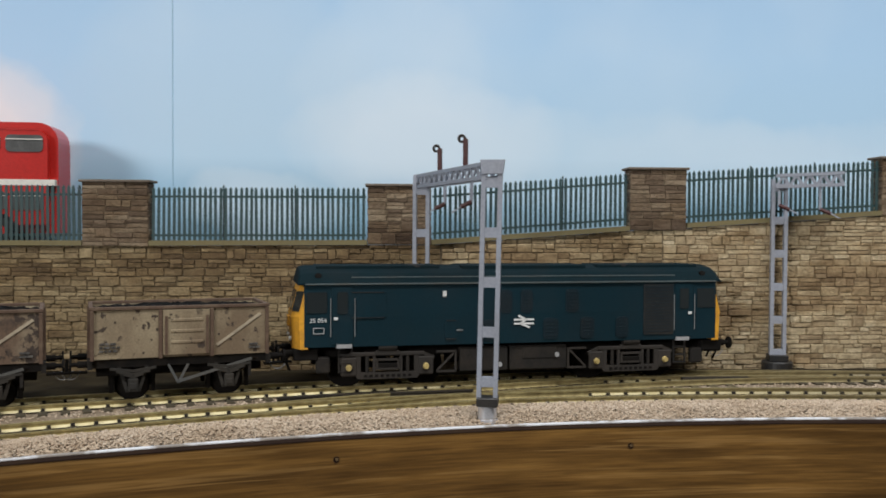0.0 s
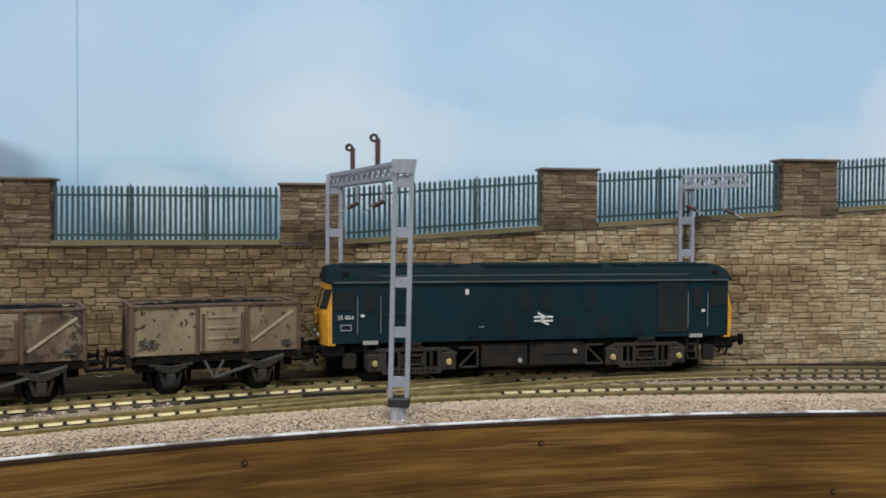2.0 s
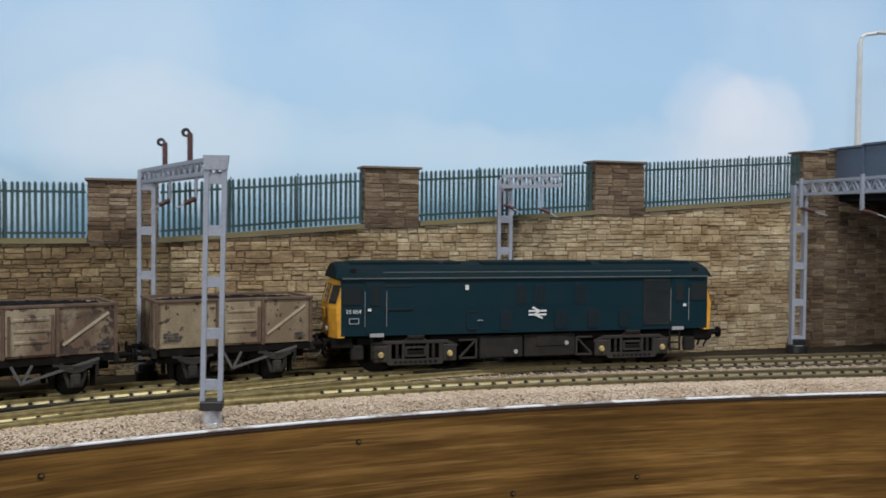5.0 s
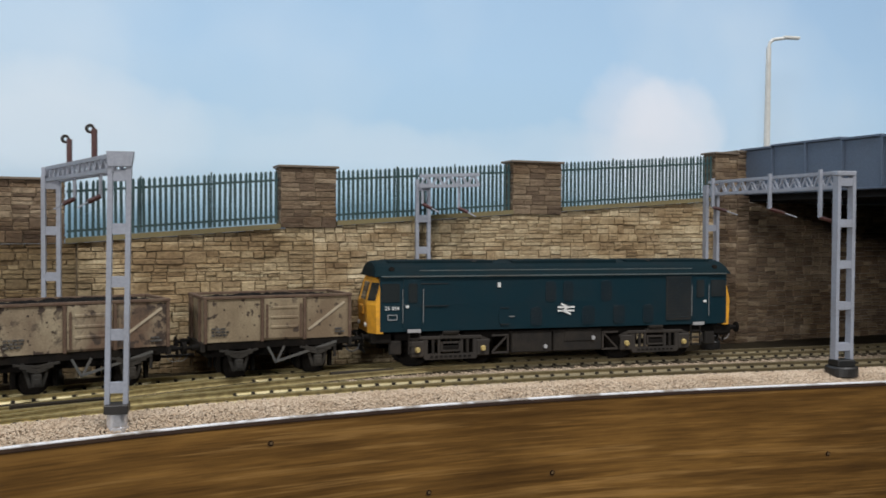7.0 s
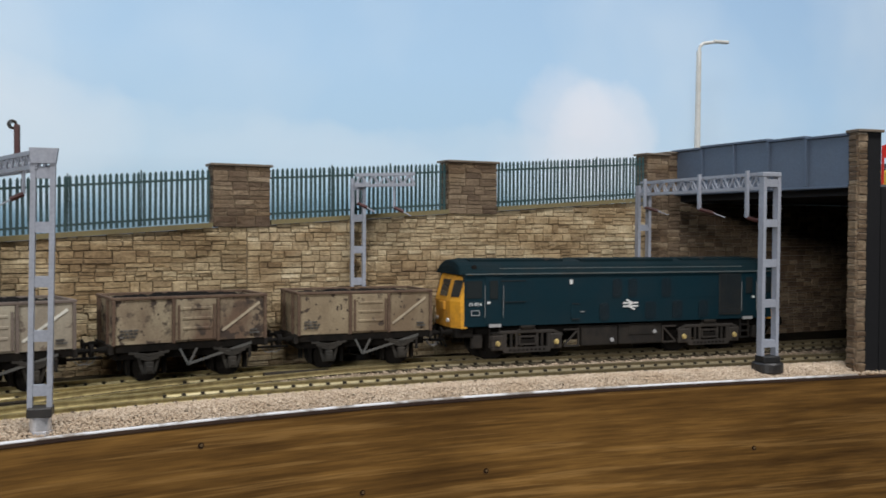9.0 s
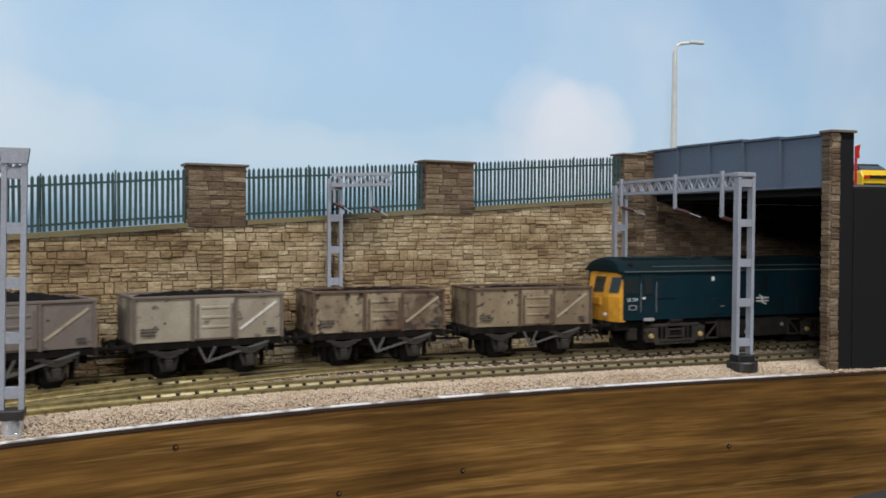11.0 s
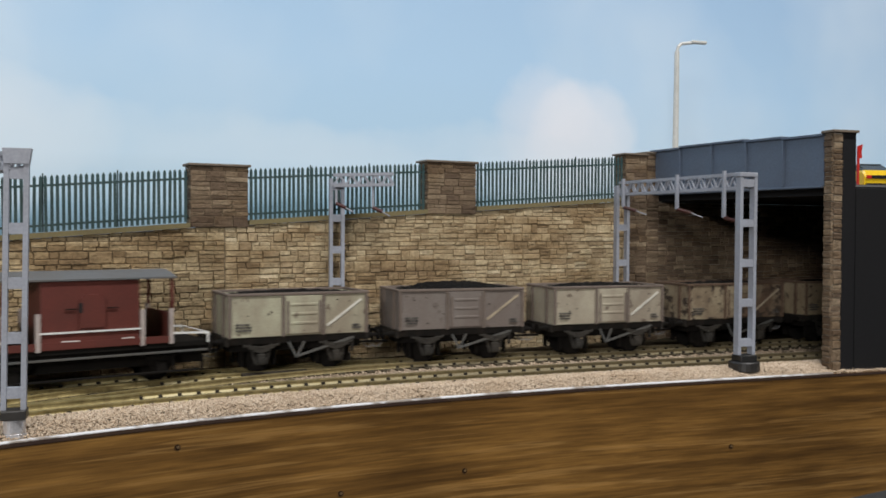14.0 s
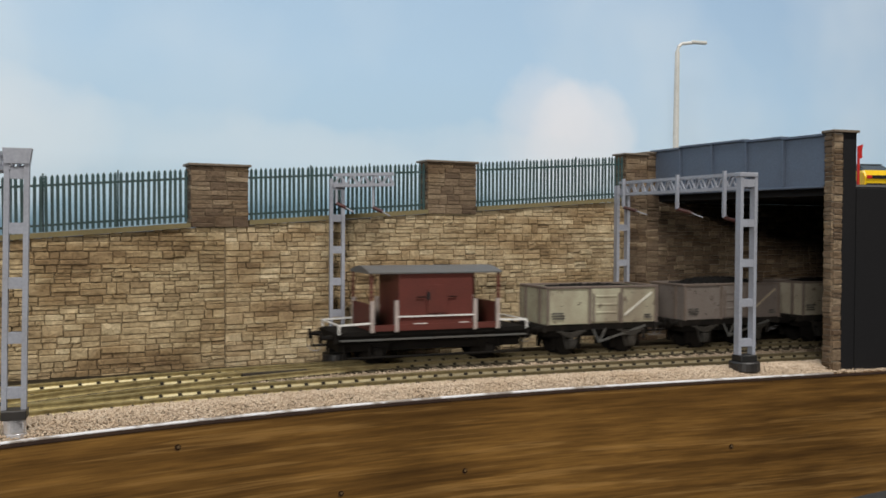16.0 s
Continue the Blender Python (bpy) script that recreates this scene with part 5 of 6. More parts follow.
def locomotive():
    """Bo-Bo diesel in blue with yellow cab fronts: body, roof, cabs, bogies, tanks."""
    root = thing("diesel_locomotive", "weathered blue diesel locomotive with yellow cab ends", "locomotive")
    half, wide = 0.0946, 0.0177
    section = [(-wide, 0.0165), (-wide - 0.0002, 0.0300), (-wide, 0.0432), (wide, 0.0432), (wide + 0.0002, 0.0300), (wide, 0.0165)]
    part("body", loft(bmesh.new(), [[(x, y, z) for y, z in section] for x in (-half, half)]), M_BLUE, root)
    roof = [(-wide - 0.0004, 0.0433), (-wide - 0.0004, 0.0442), (-0.0164, 0.0466), (-0.0142, 0.0492), (-0.0100, 0.0514), (-0.0050, 0.0526), (0.0, 0.0530)]
    roof = roof + [(-y, z) for y, z in roof[-2::-1]]
    part("roof", loft(bmesh.new(), [[(x, y, 0.0433 + (z - 0.0433) * k) for y, z in roof] for x, k in ((-half - 0.0026, 0.12), (-half - 0.0023, 0.52), (-half - 0.0016, 0.88), (-half - 0.0006, 0.97), (-half + 0.002, 1.0), (half - 0.002, 1.0), (half + 0.0006, 0.97), (half + 0.0016, 0.88), (half + 0.0023, 0.52), (half + 0.0026, 0.12))]), M_ROOF_BLUE, root, "grimy dark blue roof")
    bm = bmesh.new()
    for sy in (-1, 1):
        strut(bm, (-half + 0.0005, sy * (wide + 0.0007), 0.0437), (half - 0.0005, sy * (wide + 0.0007), 0.0437), 0.0007, 0.0007)
    part("cantrail_gutter", bm, M_GUTTER, root, "pale worn cantrail gutter")
    for sy in (-1, 1):
        bm = bmesh.new()
        strut(bm, (-half + 0.020, sy * 0.0161, 0.0471), (half - 0.020, sy * 0.0161, 0.0471), 0.0005, 0.0006)
        part("roof_rib", bm, M_GUTTER, root, "pale worn seam along the roof")
        for sx in (-1, 1):
            bm = bmesh.new()
            rod(bm, (sx * (half - 0.006), sy * 0.0144, 0.0478), (sx * (half - 0.006), sy * 0.0162, 0.0482), 0.0014, 12)
            part("horn_grille", bm, M_DARK, root, "dark round horn opening")
    for x, w, d in ((-0.062, 0.054, 0.0100), (0.004, 0.058, 0.0108), (0.064, 0.050, 0.0100)):
        part("roof_panel", boxed(x - w / 2, x + w / 2, -d, d, 0.0500, 0.0531, 0.0004), M_ROOF_BLUE, root)
    for x in (-0.045, 0.052):
        bm = bmesh.new()
        rod(bm, (x, -0.006, 0.0520), (x, -0.006, 0.0540), 0.0042, 16)
        part("exhaust_cowl", bm, M_GRILLE, root)
    # cabs
    for sx in (-1, 1):
        q = Matrix.Identity(4) if sx > 0 else Matrix.Rotation(math.pi, 4, "Z")
        cab = part("cab_front", loft(bmesh.new(), [[q @ Vector((x + d, y, z)) for y, d in ((-wide, -0.0030), (-0.0110, 0.0), (0.0110, 0.0), (wide, -0.0030), (wide, -0.0062), (-wide, -0.0062))]
                                                   for x, z in ((half + 0.0046, 0.0158), (half + 0.0052, 0.0295), (half + 0.0020, 0.0418), (half + 0.0006, 0.0436))]), M_YELLOW, root, "yellow warning panel front")
        for y0, y1 in ((-0.0165, -0.0112), (-0.0050, 0.0050), (0.0112, 0.0165)):
            rings = []
            for z, base in ((0.0318, half + 0.0052 - 0.0006), (0.0405, half + 0.0024)):
                dd = lambda y: -0.0030 * max(0.0, (abs(y) - 0.0110) / 0.0067)
                rings.append([q @ Vector((base + dd(y) + o, y, z)) for y, o in ((y0, 0.0004), (y1, 0.0004), (y1, -0.0006), (y0, -0.0006))])
            part("windscreen", loft(bmesh.new(), rings), M_GLASS, cab)
        for y in (-0.0080, 0.0080):
            bm = bmesh.new()
            rod(bm, q @ Vector((half + 0.0040, y, 0.0195)), q @ Vector((half + 0.0058, y, 0.0195)), 0.0011, 10)
            part("marker_light", bm, M_WHITE, cab)
        part("headcode_box", box(bmesh.new(), *sorted((sx * (half + 0.0042), sx * (half + 0.0062))), -0.0042, 0.0042, 0.0245, 0.0290, 0.0003), M_YELLOW, cab)
        part("buffer_beam", box(bmesh.new(), *sorted((sx * (half - 0.006), sx * (half + 0.0042))), -0.0160, 0.0160, 0.0112, 0.0157, 0.0004), M_DARK, root)
        buffers(root, sx * (half + 0.0042), sx, 0.0138)
        bm = bmesh.new()
        for y in (-0.006, 0.0, 0.006):
            p = [q @ Vector(v) for v in ((half + 0.005, y, 0.0130), (half + 0.0072, y, 0.0100), (half + 0.0052, y, 0.0062))]
            rod(bm, p[0], p[1], 0.0005, 6)
            rod(bm, p[1], p[2], 0.0005, 6)
        part("brake_hoses", bm, M_DARK, root)
        for sy in (-1, 1):
            y = sy * (wide + 0.0002)
            bm = bmesh.new()
            prism(bm, rounded(*sorted((sx * (half - 0.0095), sx * (half - 0.0008))), 0.0312, 0.0402, 0.0007, 3), y - 0.0003, y + 0.0003)
            part("cab_side_window", bm, M_GLASS, root)
            d = part("cab_door", boxed(*sorted((sx * (half - 0.0205), sx * (half - 0.0115))), y - 0.0002, y + 0.0003, 0.0178, 0.0425), M_BLUE, root)
            bm = bmesh.new()
            prism(bm, rounded(*sorted((sx * (half - 0.0182), sx * (half - 0.0138))), 0.0308, 0.0402, 0.0006, 3), y - 0.0005, y + 0.0005)
            part("door_window", bm, M_GLASS, d)
            part("door_handle", boxed(*sorted((sx * (half - 0.0140), sx * (half - 0.0124))), y - 0.0007, y + 0.0007, 0.0282, 0.0294), M_WHITE, d)
            for x in (0.0110, 0.0212):
                bm = bmesh.new()
                rod(bm, (sx * (half - x), y + sy * 0.0007, 0.0210), (sx * (half - x), y + sy * 0.0007, 0.0375), 0.00020, 6)
                part("handrail", bm, M_HANDRAIL, root, "bright handrail")
            part("step_plate", boxed(*sorted((sx * (half - 0.0200), sx * (half - 0.0135))), y - 0.0005, y + 0.0006, 0.0160, 0.0176), M_STEP, root, "pale grey step plate")
            for z in (0.0062, 0.0095, 0.0128):
                part("cab_step", boxed(*sorted((sx * (half - 0.0200), sx * (half - 0.0150))), sy * 0.0160 - 0.0012, sy * 0.0160 + 0.0012, z, z + 0.0006), M_BOGIE, root)
            for x in (0.0147, 0.0202):
                part("step_stringer", boxed(*sorted((sx * (half - x - 0.0004), sx * (half - x + 0.0004))), sy * 0.0162 - 0.0004, sy * 0.0162 + 0.0004, 0.0060, 0.0160), M_BOGIE, root)
    # side panels and grilles
    for sy in (-1, 1):
        y = sy * (wide + 0.0002)
        for a, b, z0, z1, r, mat, name in ((-0.0755, -0.0600, 0.0290, 0.0400, 0.0012, M_BLUE, "boiler_panel"), (0.0585, 0.0730, 0.0190, 0.0425, 0.0006, M_GRILLE, "radiator_grille"),
                                          (0.0135, 0.0205, 0.0180, 0.0275, 0.0018, M_LOUVRE, "louvre"), (0.0310, 0.0375, 0.0180, 0.0275, 0.0018, M_LOUVRE, "louvre"), (0.0480, 0.0540, 0.0180, 0.0275, 0.0018, M_LOUVRE, "louvre"), (-0.0345, -0.0285, 0.0190, 0.0272, 0.0018, M_BLUE, "access_panel"),
                                          (-0.0065, -0.0010, 0.0300, 0.0405, 0.0018, M_LOUVRE, "louvre"), (0.0030, 0.0085, 0.0300, 0.0405, 0.0018, M_LOUVRE, "louvre"), (0.0240, 0.0300, 0.0300, 0.0405, 0.0018, M_LOUVRE, "louvre"), (-0.0145, -0.0085, 0.0180, 0.0272, 0.0018, M_LOUVRE, "louvre")):
            bm = bmesh.new()
            prism(bm, rounded(a, b, z0, z1, r, 3), y - 0.00028, y + 0.00028)
            p = part(name, bm, mat, root)
            n = int((z1 - z0) / 0.0014)
            if mat is not M_BLUE:
                for i in range(1, n):
                    z = z0 + (z1 - z0) * i / n
                    part("slat", boxed(a + 0.0006, b - 0.0006, y - 0.00045, y + 0.00045, z - 0.00022, z + 0.00022), M_LOUVRE, p)
            else:
                for zz in (z0, z1):
                    part("seam", strut(bmesh.new(), (a + 0.0008, y + sy * 0.0003, zz), (b - 0.0008, y + sy * 0.0003, zz), 0.0004, 0.0005), M_GRILLE, p)
        part("foothold", boxed(-0.0262, -0.0232, y - 0.0004, y + 0.0004, 0.0226, 0.0231), M_HANDRAIL, root)
        part("warning_label", boxed(-0.0322, -0.0306, y - 0.0004, y + 0.0004, 0.0378, 0.0402), M_WHITE, root, "small white notice")
        # double-arrow emblem
        thing_mesh_emblem(root, 0.0045, y + sy * 0.0003, sy)
        turn = Matrix.Rotation(radians(90), 4, "X") if sy < 0 else Matrix.Rotation(radians(180), 4, "Z") @ Matrix.Rotation(radians(90), 4, "X")
        text_part("running_number", "25 054", 0.0026, Matrix.Translation((-half + 0.0058, y + sy * 0.0003, 0.0272)) @ turn, M_WHITE, root, "small white running number")
        bm = bmesh.new()
        for a, b in (((-half + 0.0038, 0.0224), (-half + 0.0082, 0.0224)), ((-half + 0.0038, 0.0248), (-half + 0.0082, 0.0248)), ((-half + 0.0038, 0.0224), (-half + 0.0038, 0.0248)), ((-half + 0.0082, 0.0224), (-half + 0.0082, 0.0248))):
            strut(bm, (a[0], y + sy * 0.0002, a[1]), (b[0], y + sy * 0.0002, b[1]), 0.0003, 0.0004)
        part("data_panel", bm, M_STEP, root)
        # tanks
        part("battery_box", boxed(-0.0240, -0.0022, sy * 0.0140 - 0.0024, sy * 0.0140 + 0.0024, 0.0052, 0.0150, 0.0005), M_BOGIE, root)
        t = part("fuel_tank", boxed(-0.0012, 0.0255, sy * 0.0138 - 0.0024, sy * 0.0138 + 0.0024, 0.0052, 0.0152, 0.0005), M_BOGIE, root)
        part("tank_cover", boxed(0.0045, 0.0205, sy * 0.0162 - 0.0003, sy * 0.0162 + 0.0006, 0.0098, 0.0148, 0.0002), M_BOGIE, t)
        for x, z in ((-0.0060, 0.0078), (0.0205, 0.0112)):
            bm = bmesh.new()
            rod(bm, (x, sy * 0.0160, z), (x, sy * 0.0172, z), 0.0010, 10)
            part("filler_cap", bm, M_STEP, root)
    # bogies
    for bx in (-0.0560, 0.0560):
        for sy in (-1, 1):
            y = sy * 0.0160
            inner = -1 if bx > 0 else 1
            # cast side frame with openings between its bars
            bm = bmesh.new()
            box(bm, bx - 0.0160, bx + 0.0160, y - 0.0008, y + 0.0008, 0.0124, 0.0140, 0.0003)
            prism(bm, [(bx - 0.0150, 0.0060), (bx - 0.0128, 0.0034), (bx + 0.0128, 0.0034), (bx + 0.0150, 0.0060)], y - 0.0007, y + 0.0007)
            for x0, x1 in ((-0.0140, -0.0116), (-0.0064, -0.0052), (0.0052, 0.0064), (0.0116, 0.0140)):
                box(bm, bx + x0, bx + x1, y - 0.0006, y + 0.0006, 0.0058, 0.0126)
            fr = part("bogie_frame", bm, M_CAST, root, "grimy cast bogie side frame")
            bm = bmesh.new()
            for p, q in (((-0.0046, 0.0074), (0.0046, 0.0074)), ((-0.0046, 0.0110), (0.0046, 0.0110)), ((-0.0046, 0.0070), (-0.0046, 0.0114)), ((0.0046, 0.0070), (0.0046, 0.0114))):
                strut(bm, (bx + p[0], y + sy * 0.0006, p[1]), (bx + q[0], y + sy * 0.0006, q[1]), 0.0009, 0.0010)
            part("bolster_opening", bm, M_CAST, fr)
            part("spring_plank", boxed(bx - 0.0042, bx + 0.0042, y - 0.0012, y + 0.0002, 0.0078, 0.0096, 0.0002), M_DARK, fr)
            for i in range(9):
                x = bx - 0.0096 + 0.0024 * i
                part("slot", boxed(x - 0.0007, x + 0.0007, y - 0.00085, y + 0.00085, 0.0042, 0.0051), M_DARK, fr)
            for x in (-0.0088, 0.0088):
                bm = bmesh.new()
                rod(bm, (bx + x, y, 0.0060), (bx + x, y, 0.0124), 0.0008, 8)
                part("damper", bm, M_BOGIE, fr)
            part("bolster_hanger", boxed(bx - 0.0052, bx + 0.0052, y - 0.0010, y + 0.0012, 0.0126, 0.0146, 0.0003), M_CAST, fr)
            for sx in (-1, 1):
                bm = bmesh.new()
                strut(bm, (bx + sx * 0.0150, y, 0.0134), (bx + sx * 0.0205, y, 0.0112), 0.0014, 0.0012)
                strut(bm, (bx + sx * 0.0148, y, 0.0056), (bx + sx * 0.0200, y, 0.0062), 0.0016, 0.0012)
                part("frame_horn", bm, M_CAST, fr)
            # brake rigging reaching towards the middle of the engine
            bm = bmesh.new()
            for p, q in (((0.0215, 0.0136), (0.0300, 0.0136)), ((0.0300, 0.0140), (0.0300, 0.0052)), ((0.0215, 0.0056), (0.0300, 0.0056)), ((0.0218, 0.0060), (0.0292, 0.0128))):
                strut(bm, (bx + inner * p[0], y, p[1]), (bx + inner * q[0], y, q[1]), 0.0008, 0.0010)
            part("brake_rigging", bm, M_CAST, fr)
            bm = bmesh.new()
            rod(bm, (bx - 0.0040, y + sy * 0.0004, 0.0158), (bx + 0.0040, y + sy * 0.0004, 0.0158), 0.0014, 10)
            part("brake_cylinder", bm, M_BOGIE, fr)
            for x in (bx - 0.0167, bx + 0.0167):
                bm = bmesh.new()
                box(bm, x - 0.0034, x + 0.0034, y - 0.0010, y + sy * 0.0004 + 0.0010, 0.0046, 0.0120, 0.0005)
                ab = part("axlebox", bm, M_CAST, fr)
                bm = bmesh.new()
                rod(bm, (x, y + sy * 0.0010, 0.0080), (x, y + sy * 0.0024, 0.0080), 0.0014, 12, 0.0010)
                part("axlebox_cover", bm, M_BRASS, ab, "cream-yellow axlebox cover")
        for x in (bx - 0.0167, bx + 0.0167):
            wheelset(root, x, 0.0086)
    for sx in (-1, 1):
        for sy in (-1, 1):
            part("sandbox", boxed(*sorted((sx * 0.0835, sx * 0.0895)), sy * 0.0140 - 0.0016, sy * 0.0140 + 0.0016, 0.0058, 0.0125, 0.0006), M_BOGIE, root)
    part("underframe", boxed(-half + 0.004, half - 0.004, -0.0120, 0.0120, 0.0120, 0.0165), M_DARK, root)
    # set each level to its height over the rail: axles, sole, cantrail, roof
    for ob in root.children_recursive:
        if not ob.name.startswith("wheelset"):
            base = ob if ob.parent is root else ob.parent
            running_gear = base.name.split(".")[0] in ("bogie_frame", "axlebox", "battery_box", "fuel_tank", "filler_cap", "louvre", "emblem", "warning_label", "foothold")
            if ob.parent.parent is root and ob.parent.name.startswith("axlebox"):
                running_gear = True
            for v in ob.data.vertices:
                if not running_gear:
                    v.co.x += 0.0030
                v.co.z = float(np.interp(v.co.z, (0.0030, 0.0080, 0.0165, 0.0437, 0.0534), (0.0036, 0.0090, 0.0182, 0.0449, 0.0525)))
    return root


def thing_mesh_emblem(root, x, y, sy):
    """Two bars and two arrowheads, as one flat plate."""
    bm = bmesh.new()
    for z in (0.0252, 0.0270):
        strut(bm, (x - 0.0046, y, z), (x + 0.0046, y, z), 0.00085, 0.0003)
    f = -sy
    strut(bm, (x - 0.0026 * f, y, 0.0288), (x + 0.0010 * f, y, 0.0270), 0.0009, 0.0003)
    strut(bm, (x + 0.0010 * f, y, 0.0270), (x - 0.0016 * f, y, 0.0252), 0.0009, 0.0003)
    strut(bm, (x - 0.0016 * f, y, 0.0252), (x + 0.0026 * f, y, 0.0234), 0.0009, 0.0003)
    return part("emblem", bm, M_WHITE, root, "white double-bar emblem")


M_GUTTER = painted("gutter_pale", (0.10, 0.125, 0.125), 0.5, wear=0.6)
M_HANDRAIL = painted("handrail_pale", (0.24, 0.25, 0.25), 0.4, wear=0.3)
M_STEP = painted("step_pale", (0.40, 0.40, 0.40), 0.6, wear=0.3)
LOCO = locomotive()


def brake_van():
    """Goods guard's van: brown cabin, end verandas under one roof, open platforms with white rails."""
    root = thing("brake_van", "red-brown goods brake van with white handrails and a grey roof", "brake van")
    w, z0, z1 = 0.0165, 0.0172, 0.0455
    bm = bmesh.new()
    box(bm, -0.0200, 0.0200, -w, w, z0, z1, 0.0003)
    part("cabin", bm, M_VAN, root)
    roof = [(-w - 0.0012, 0.0455), (-w - 0.0012, 0.0462), (-0.011, 0.0479), (-0.0055, 0.0488), (0.0, 0.0491), (0.0055, 0.0488), (0.011, 0.0479), (w + 0.0012, 0.0462), (w + 0.0012, 0.0455)]
    part("roof", loft(bmesh.new(), [[(x, y, z) for y, z in roof] for x in (-0.0358, 0.0358)]), M_VAN_ROOF, root, "dusty grey curved roof")
    part("platform", boxed(-0.0510, 0.0510, -w + 0.0004, w - 0.0004, 0.0150, 0.0171), M_DARK, root)
    for sy in (-1, 1):
        y = sy * w
        part("lower_panel", boxed(-0.0338, 0.0338, y - 0.0004, y + 0.0004, z0, z0 + 0.0030), M_VAN, root)
        part("side_rail_stripe", boxed(-0.0205, 0.0205, y + sy * 0.0006 - 0.0003, y + sy * 0.0006 + 0.0003, z0 + 0.0066, z0 + 0.0073), M_WHITE, root, "white handrail")
        for x in (-0.0338, -0.0212, 0.0212, 0.0338):
            part("veranda_post", boxed(x - 0.0009, x + 0.0009, y - 0.0007, y + 0.0007, z0 - 0.0006, z0 + 0.0150), M_VANPOST, root, "pale veranda handrail post")
        for x in (-0.0343, 0.0343):
            part("corner_post", boxed(x - 0.0006, x + 0.0006, y - 0.0006 - sy * 0.0003, y + 0.0006 - sy * 0.0003, z0 + 0.015, z1), M_VAN, root)
        duck = part("lookout", prism(bmesh.new(), [(-0.0052, z0 + 0.0085), (0.0052, z0 + 0.0085), (0.0052, z0 + 0.0200), (0.0030, z0 + 0.0225), (-0.0030, z0 + 0.0225), (-0.0052, z0 + 0.0200)], min(y, y + sy * 0.0012), max(y, y + sy * 0.0012)), M_VAN, root, "projecting lookout ducket")
        part("lookout_window", boxed(-0.0053, -0.0040, y + sy * 0.0004, y + sy * 0.0014, z0 + 0.0150, z0 + 0.0190) if sy > 0 else boxed(-0.0053, -0.0040, y - 0.0014, y - 0.0004, z0 + 0.0150, z0 + 0.0190), M_GLASS, duck)
        for x in (-0.0085, 0.0085):
            bm = bmesh.new()
            rod(bm, (x - 0.0022, y + sy * 0.0007, z0 + 0.0165), (x + 0.0022, y + sy * 0.0007, z0 + 0.0165), 0.0003, 6)
            part("grab_rail", bm, M_DARK, root)
        for sx in (-1, 1):
            bm = bmesh.new()
            strut(bm, (sx * 0.0348, y, z0 + 0.0040), (sx * 0.0508, y, z0 + 0.0034), 0.0009, 0.0008)
            strut(bm, (sx * 0.0506, y, z0 + 0.0036), (sx * 0.0506, y, z0 - 0.0010), 0.0009, 0.0008, (1, 0, 0))
            part("platform_rail", bm, M_WHITE, root, "white platform handrail")
        for x0, x1 in ((-0.0120, -0.0050), (0.0125, 0.0175)):
            part("lettering_bar", boxed(x0, x1, y - 0.0003, y + 0.0003, z0 + 0.0024, z0 + 0.0034), M_WHITE, root)
        part("upper_footboard", boxed(-0.0500, 0.0500, sy * 0.0168 - 0.0014, sy * 0.0168 + 0.0014, 0.0128, 0.0134), M_LEVER, root)
        part("lower_footboard", boxed(-0.0460, 0.0460, sy * 0.0168 - 0.0014, sy * 0.0168 + 0.0014, 0.0042, 0.0048), M_DARK, root)
        part("solebar", boxed(-0.0525, 0.0525, sy * 0.0132 - 0.0008, sy * 0.0132 + 0.0008, 0.0112, 0.0150), M_DARK, root)
        for x in (-0.0300, 0.0300):
            bm = bmesh.new()
            prism(bm, [(x - 0.0070, 0.0112), (x + 0.0070, 0.0112), (x + 0.0030, 0.0038), (x - 0.0030, 0.0038)], sy * 0.0140 - 0.0005, sy * 0.0140 + 0.0005)
            g = part("axleguard", bm, M_DARK, root)
            part("axlebox", boxed(x - 0.0024, x + 0.0024, sy * 0.0147 - 0.0010, sy * 0.0147 + 0.0010, 0.0040, 0.0092, 0.0004), M_DARK, g)
        for x in (-0.048, -0.035, 0.035, 0.048):
            part("footboard_hanger", boxed(x - 0.0005, x + 0.0005, sy * 0.0160 - 0.0004, sy * 0.0160 + 0.0004, 0.0042, 0.0112), M_DARK, root)
    part("underframe", boxed(-0.0490, 0.0490, -0.0118, 0.0118, 0.0070, 0.0152), M_DARK, root)
    for sx in (-1, 1):
        part("veranda_end", boxed(sx * 0.0340 - 0.0005, sx * 0.0340 + 0.0005, -w + 0.001, w - 0.001, z0, z0 + 0.0130), M_VAN, root)
        part("headstock", boxed(sx * 0.0515 - 0.0009, sx * 0.0515 + 0.0009, -0.0160, 0.0160, 0.0118, 0.0168), M_DARK, root)
        buffers(root, sx * 0.0522, sx, 0.0142)
        bm = bmesh.new()
        rod(bm, (sx * 0.0507, -w, z0 + 0.0034), (sx * 0.0507, w, z0 + 0.0034), 0.0004, 6)
        part("end_rail", bm, M_WHITE, root)
    wheelset(root, -0.0300, 0.0066)
    wheelset(root, 0.0300, 0.0066)
    return root


M_VANPOST = painted("van_post", (0.46, 0.40, 0.37), 0.6, wear=0.4)
VAN = brake_van()


# ---- the train's run ----
RUN = [(0.0, -0.0224), (1.0, 0.0000), (1.5, 0.0141), (2.5, 0.0448), (3.5, 0.0755), (4.5, 0.1046), (7.0, 0.1794), (8.0, 0.2160), (9.0, 0.2560), (10.25, 0.3190), (11.5, 0.3935), (12.0, 0.4300), (12.5, 0.4655),
       (13.0, 0.5015), (13.5, 0.5330 + 0.006), (14.0, 0.5760), (14.5, 0.6160), (15.0, 0.6595), (15.5, 0.7012), (16.0, 0.7440)]
RUN_X, RUN_Y, _ = spline(RUN, 1000)


def loco_s(t):
    return float(np.interp(t, RUN_X, RUN_Y))


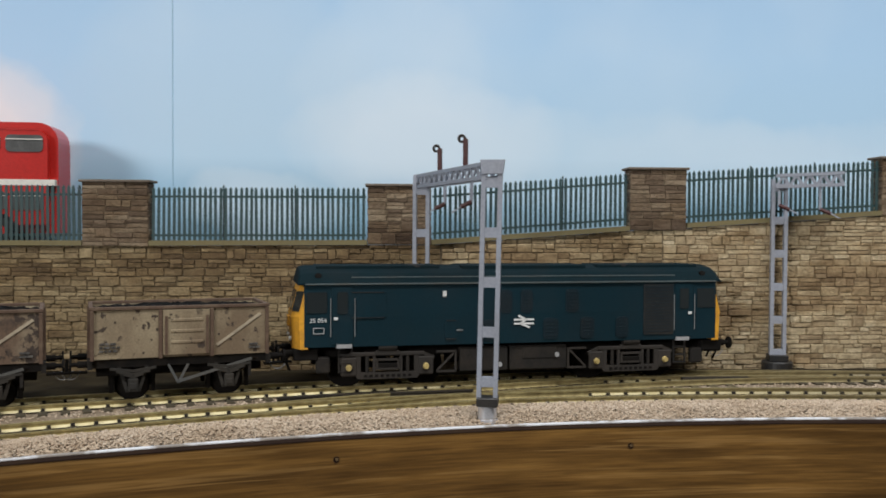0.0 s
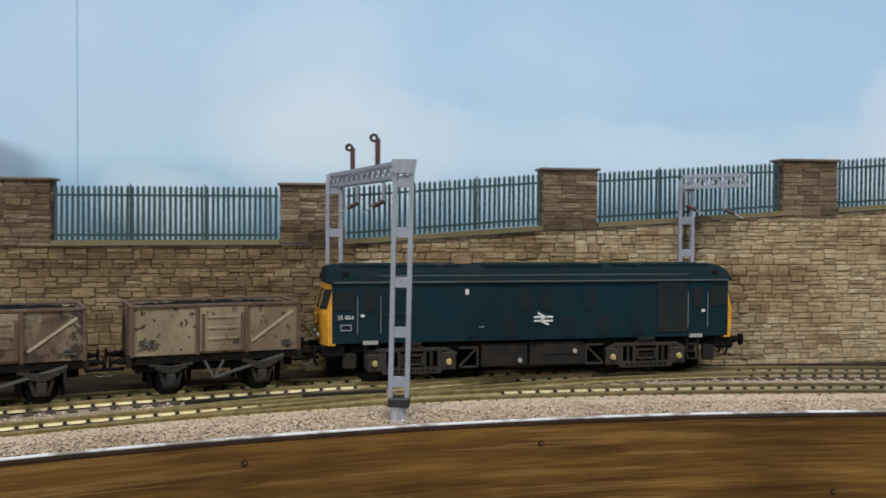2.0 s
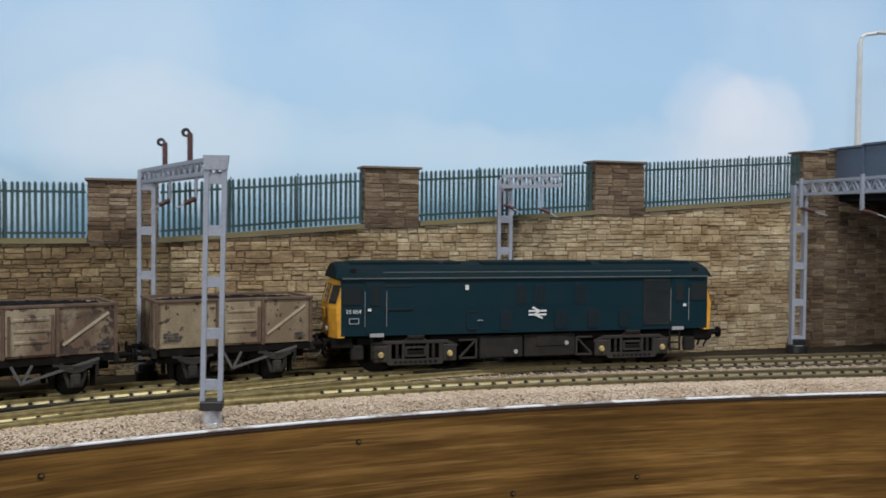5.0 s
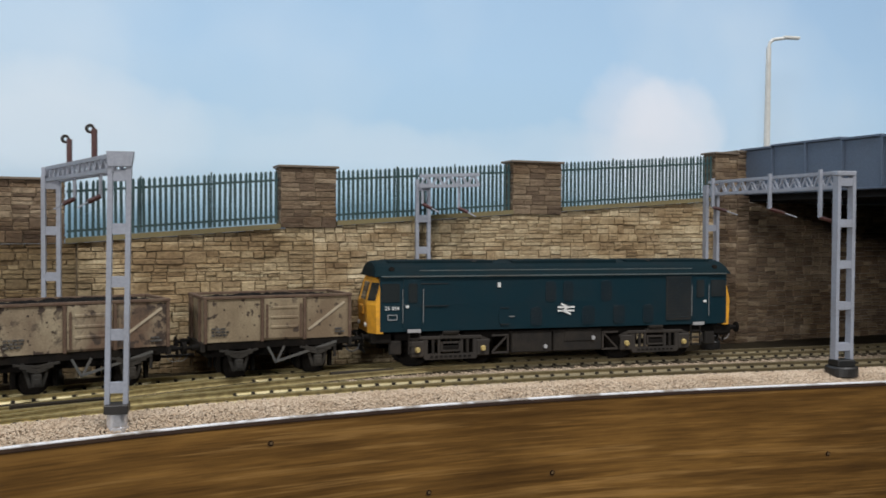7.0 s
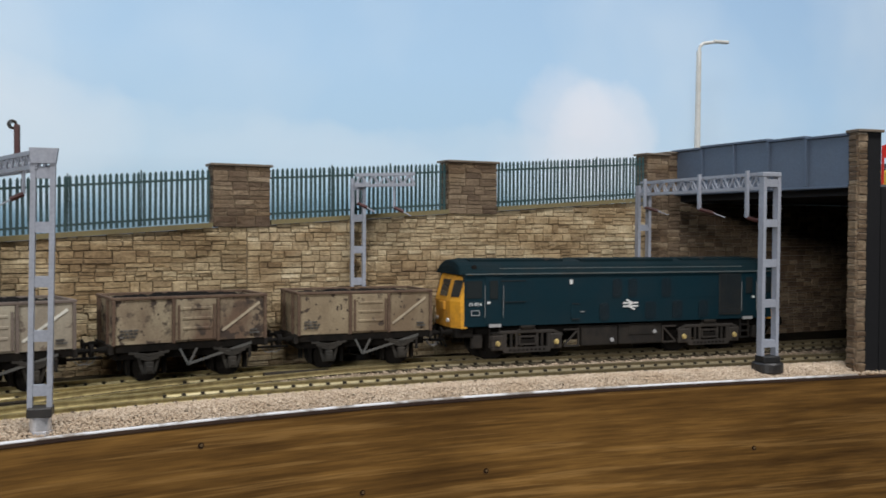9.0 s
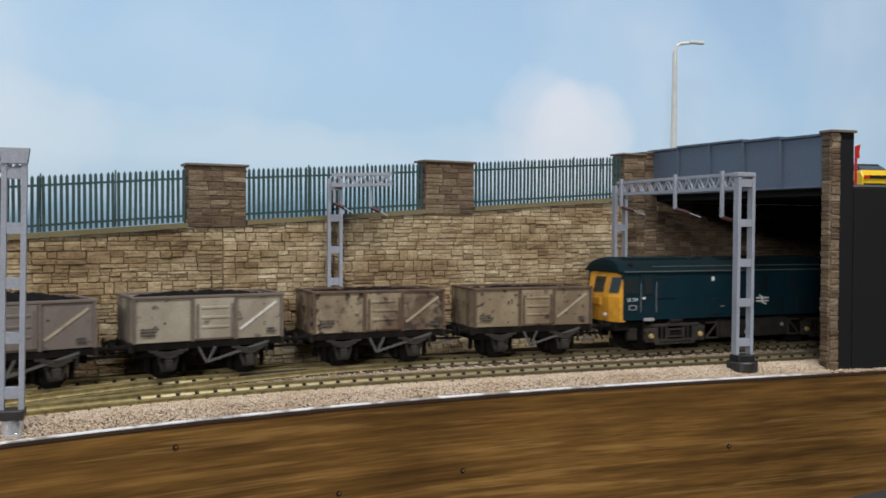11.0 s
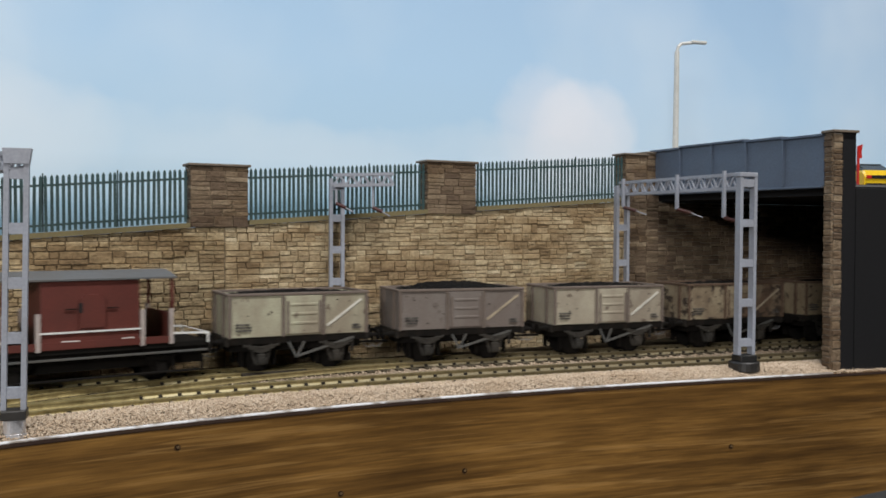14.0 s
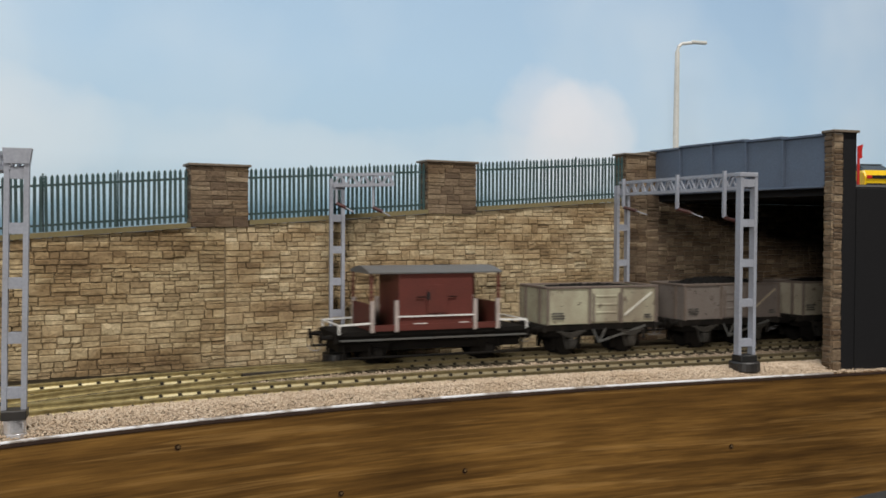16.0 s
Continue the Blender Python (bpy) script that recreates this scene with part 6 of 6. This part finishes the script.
def on_rails(s, base):
    """The pose of a vehicle whose middle is at s, its axles base apart from the middle, both on the rear line."""
    xa, ya, _ = along(REAR, s - base)
    xb, yb, _ = along(REAR, s + base)
    return Matrix.Translation(((xa + xb) / 2, (ya + yb) / 2, Z_RAIL)) @ Matrix.Rotation(math.atan2(yb - ya, xb - xa), 4, "Z")


TRAIN = [(LOCO, 0.0, 0.056), (W1, -0.1435, 0.0185), (W2, -0.2290, 0.0185), (W3, -0.3142, 0.0185), (W4, -0.4000, 0.0185), (W5, -0.4865, 0.0185), (VAN, -0.5830, 0.030)]


def motions():
    steps = [0.25 * i for i in range(65)]
    for ob, back, base in TRAIN:
        walk(ob, [(t, on_rails(loco_s(t) + back, base)) for t in steps])
    for root, w, x, r in WHEELS:
        walk(w, [(t, Matrix.Translation((x, 0, r)) @ Matrix.Rotation((loco_s(t) - loco_s(0)) / r, 4, "Y")) for t in steps])


motions()
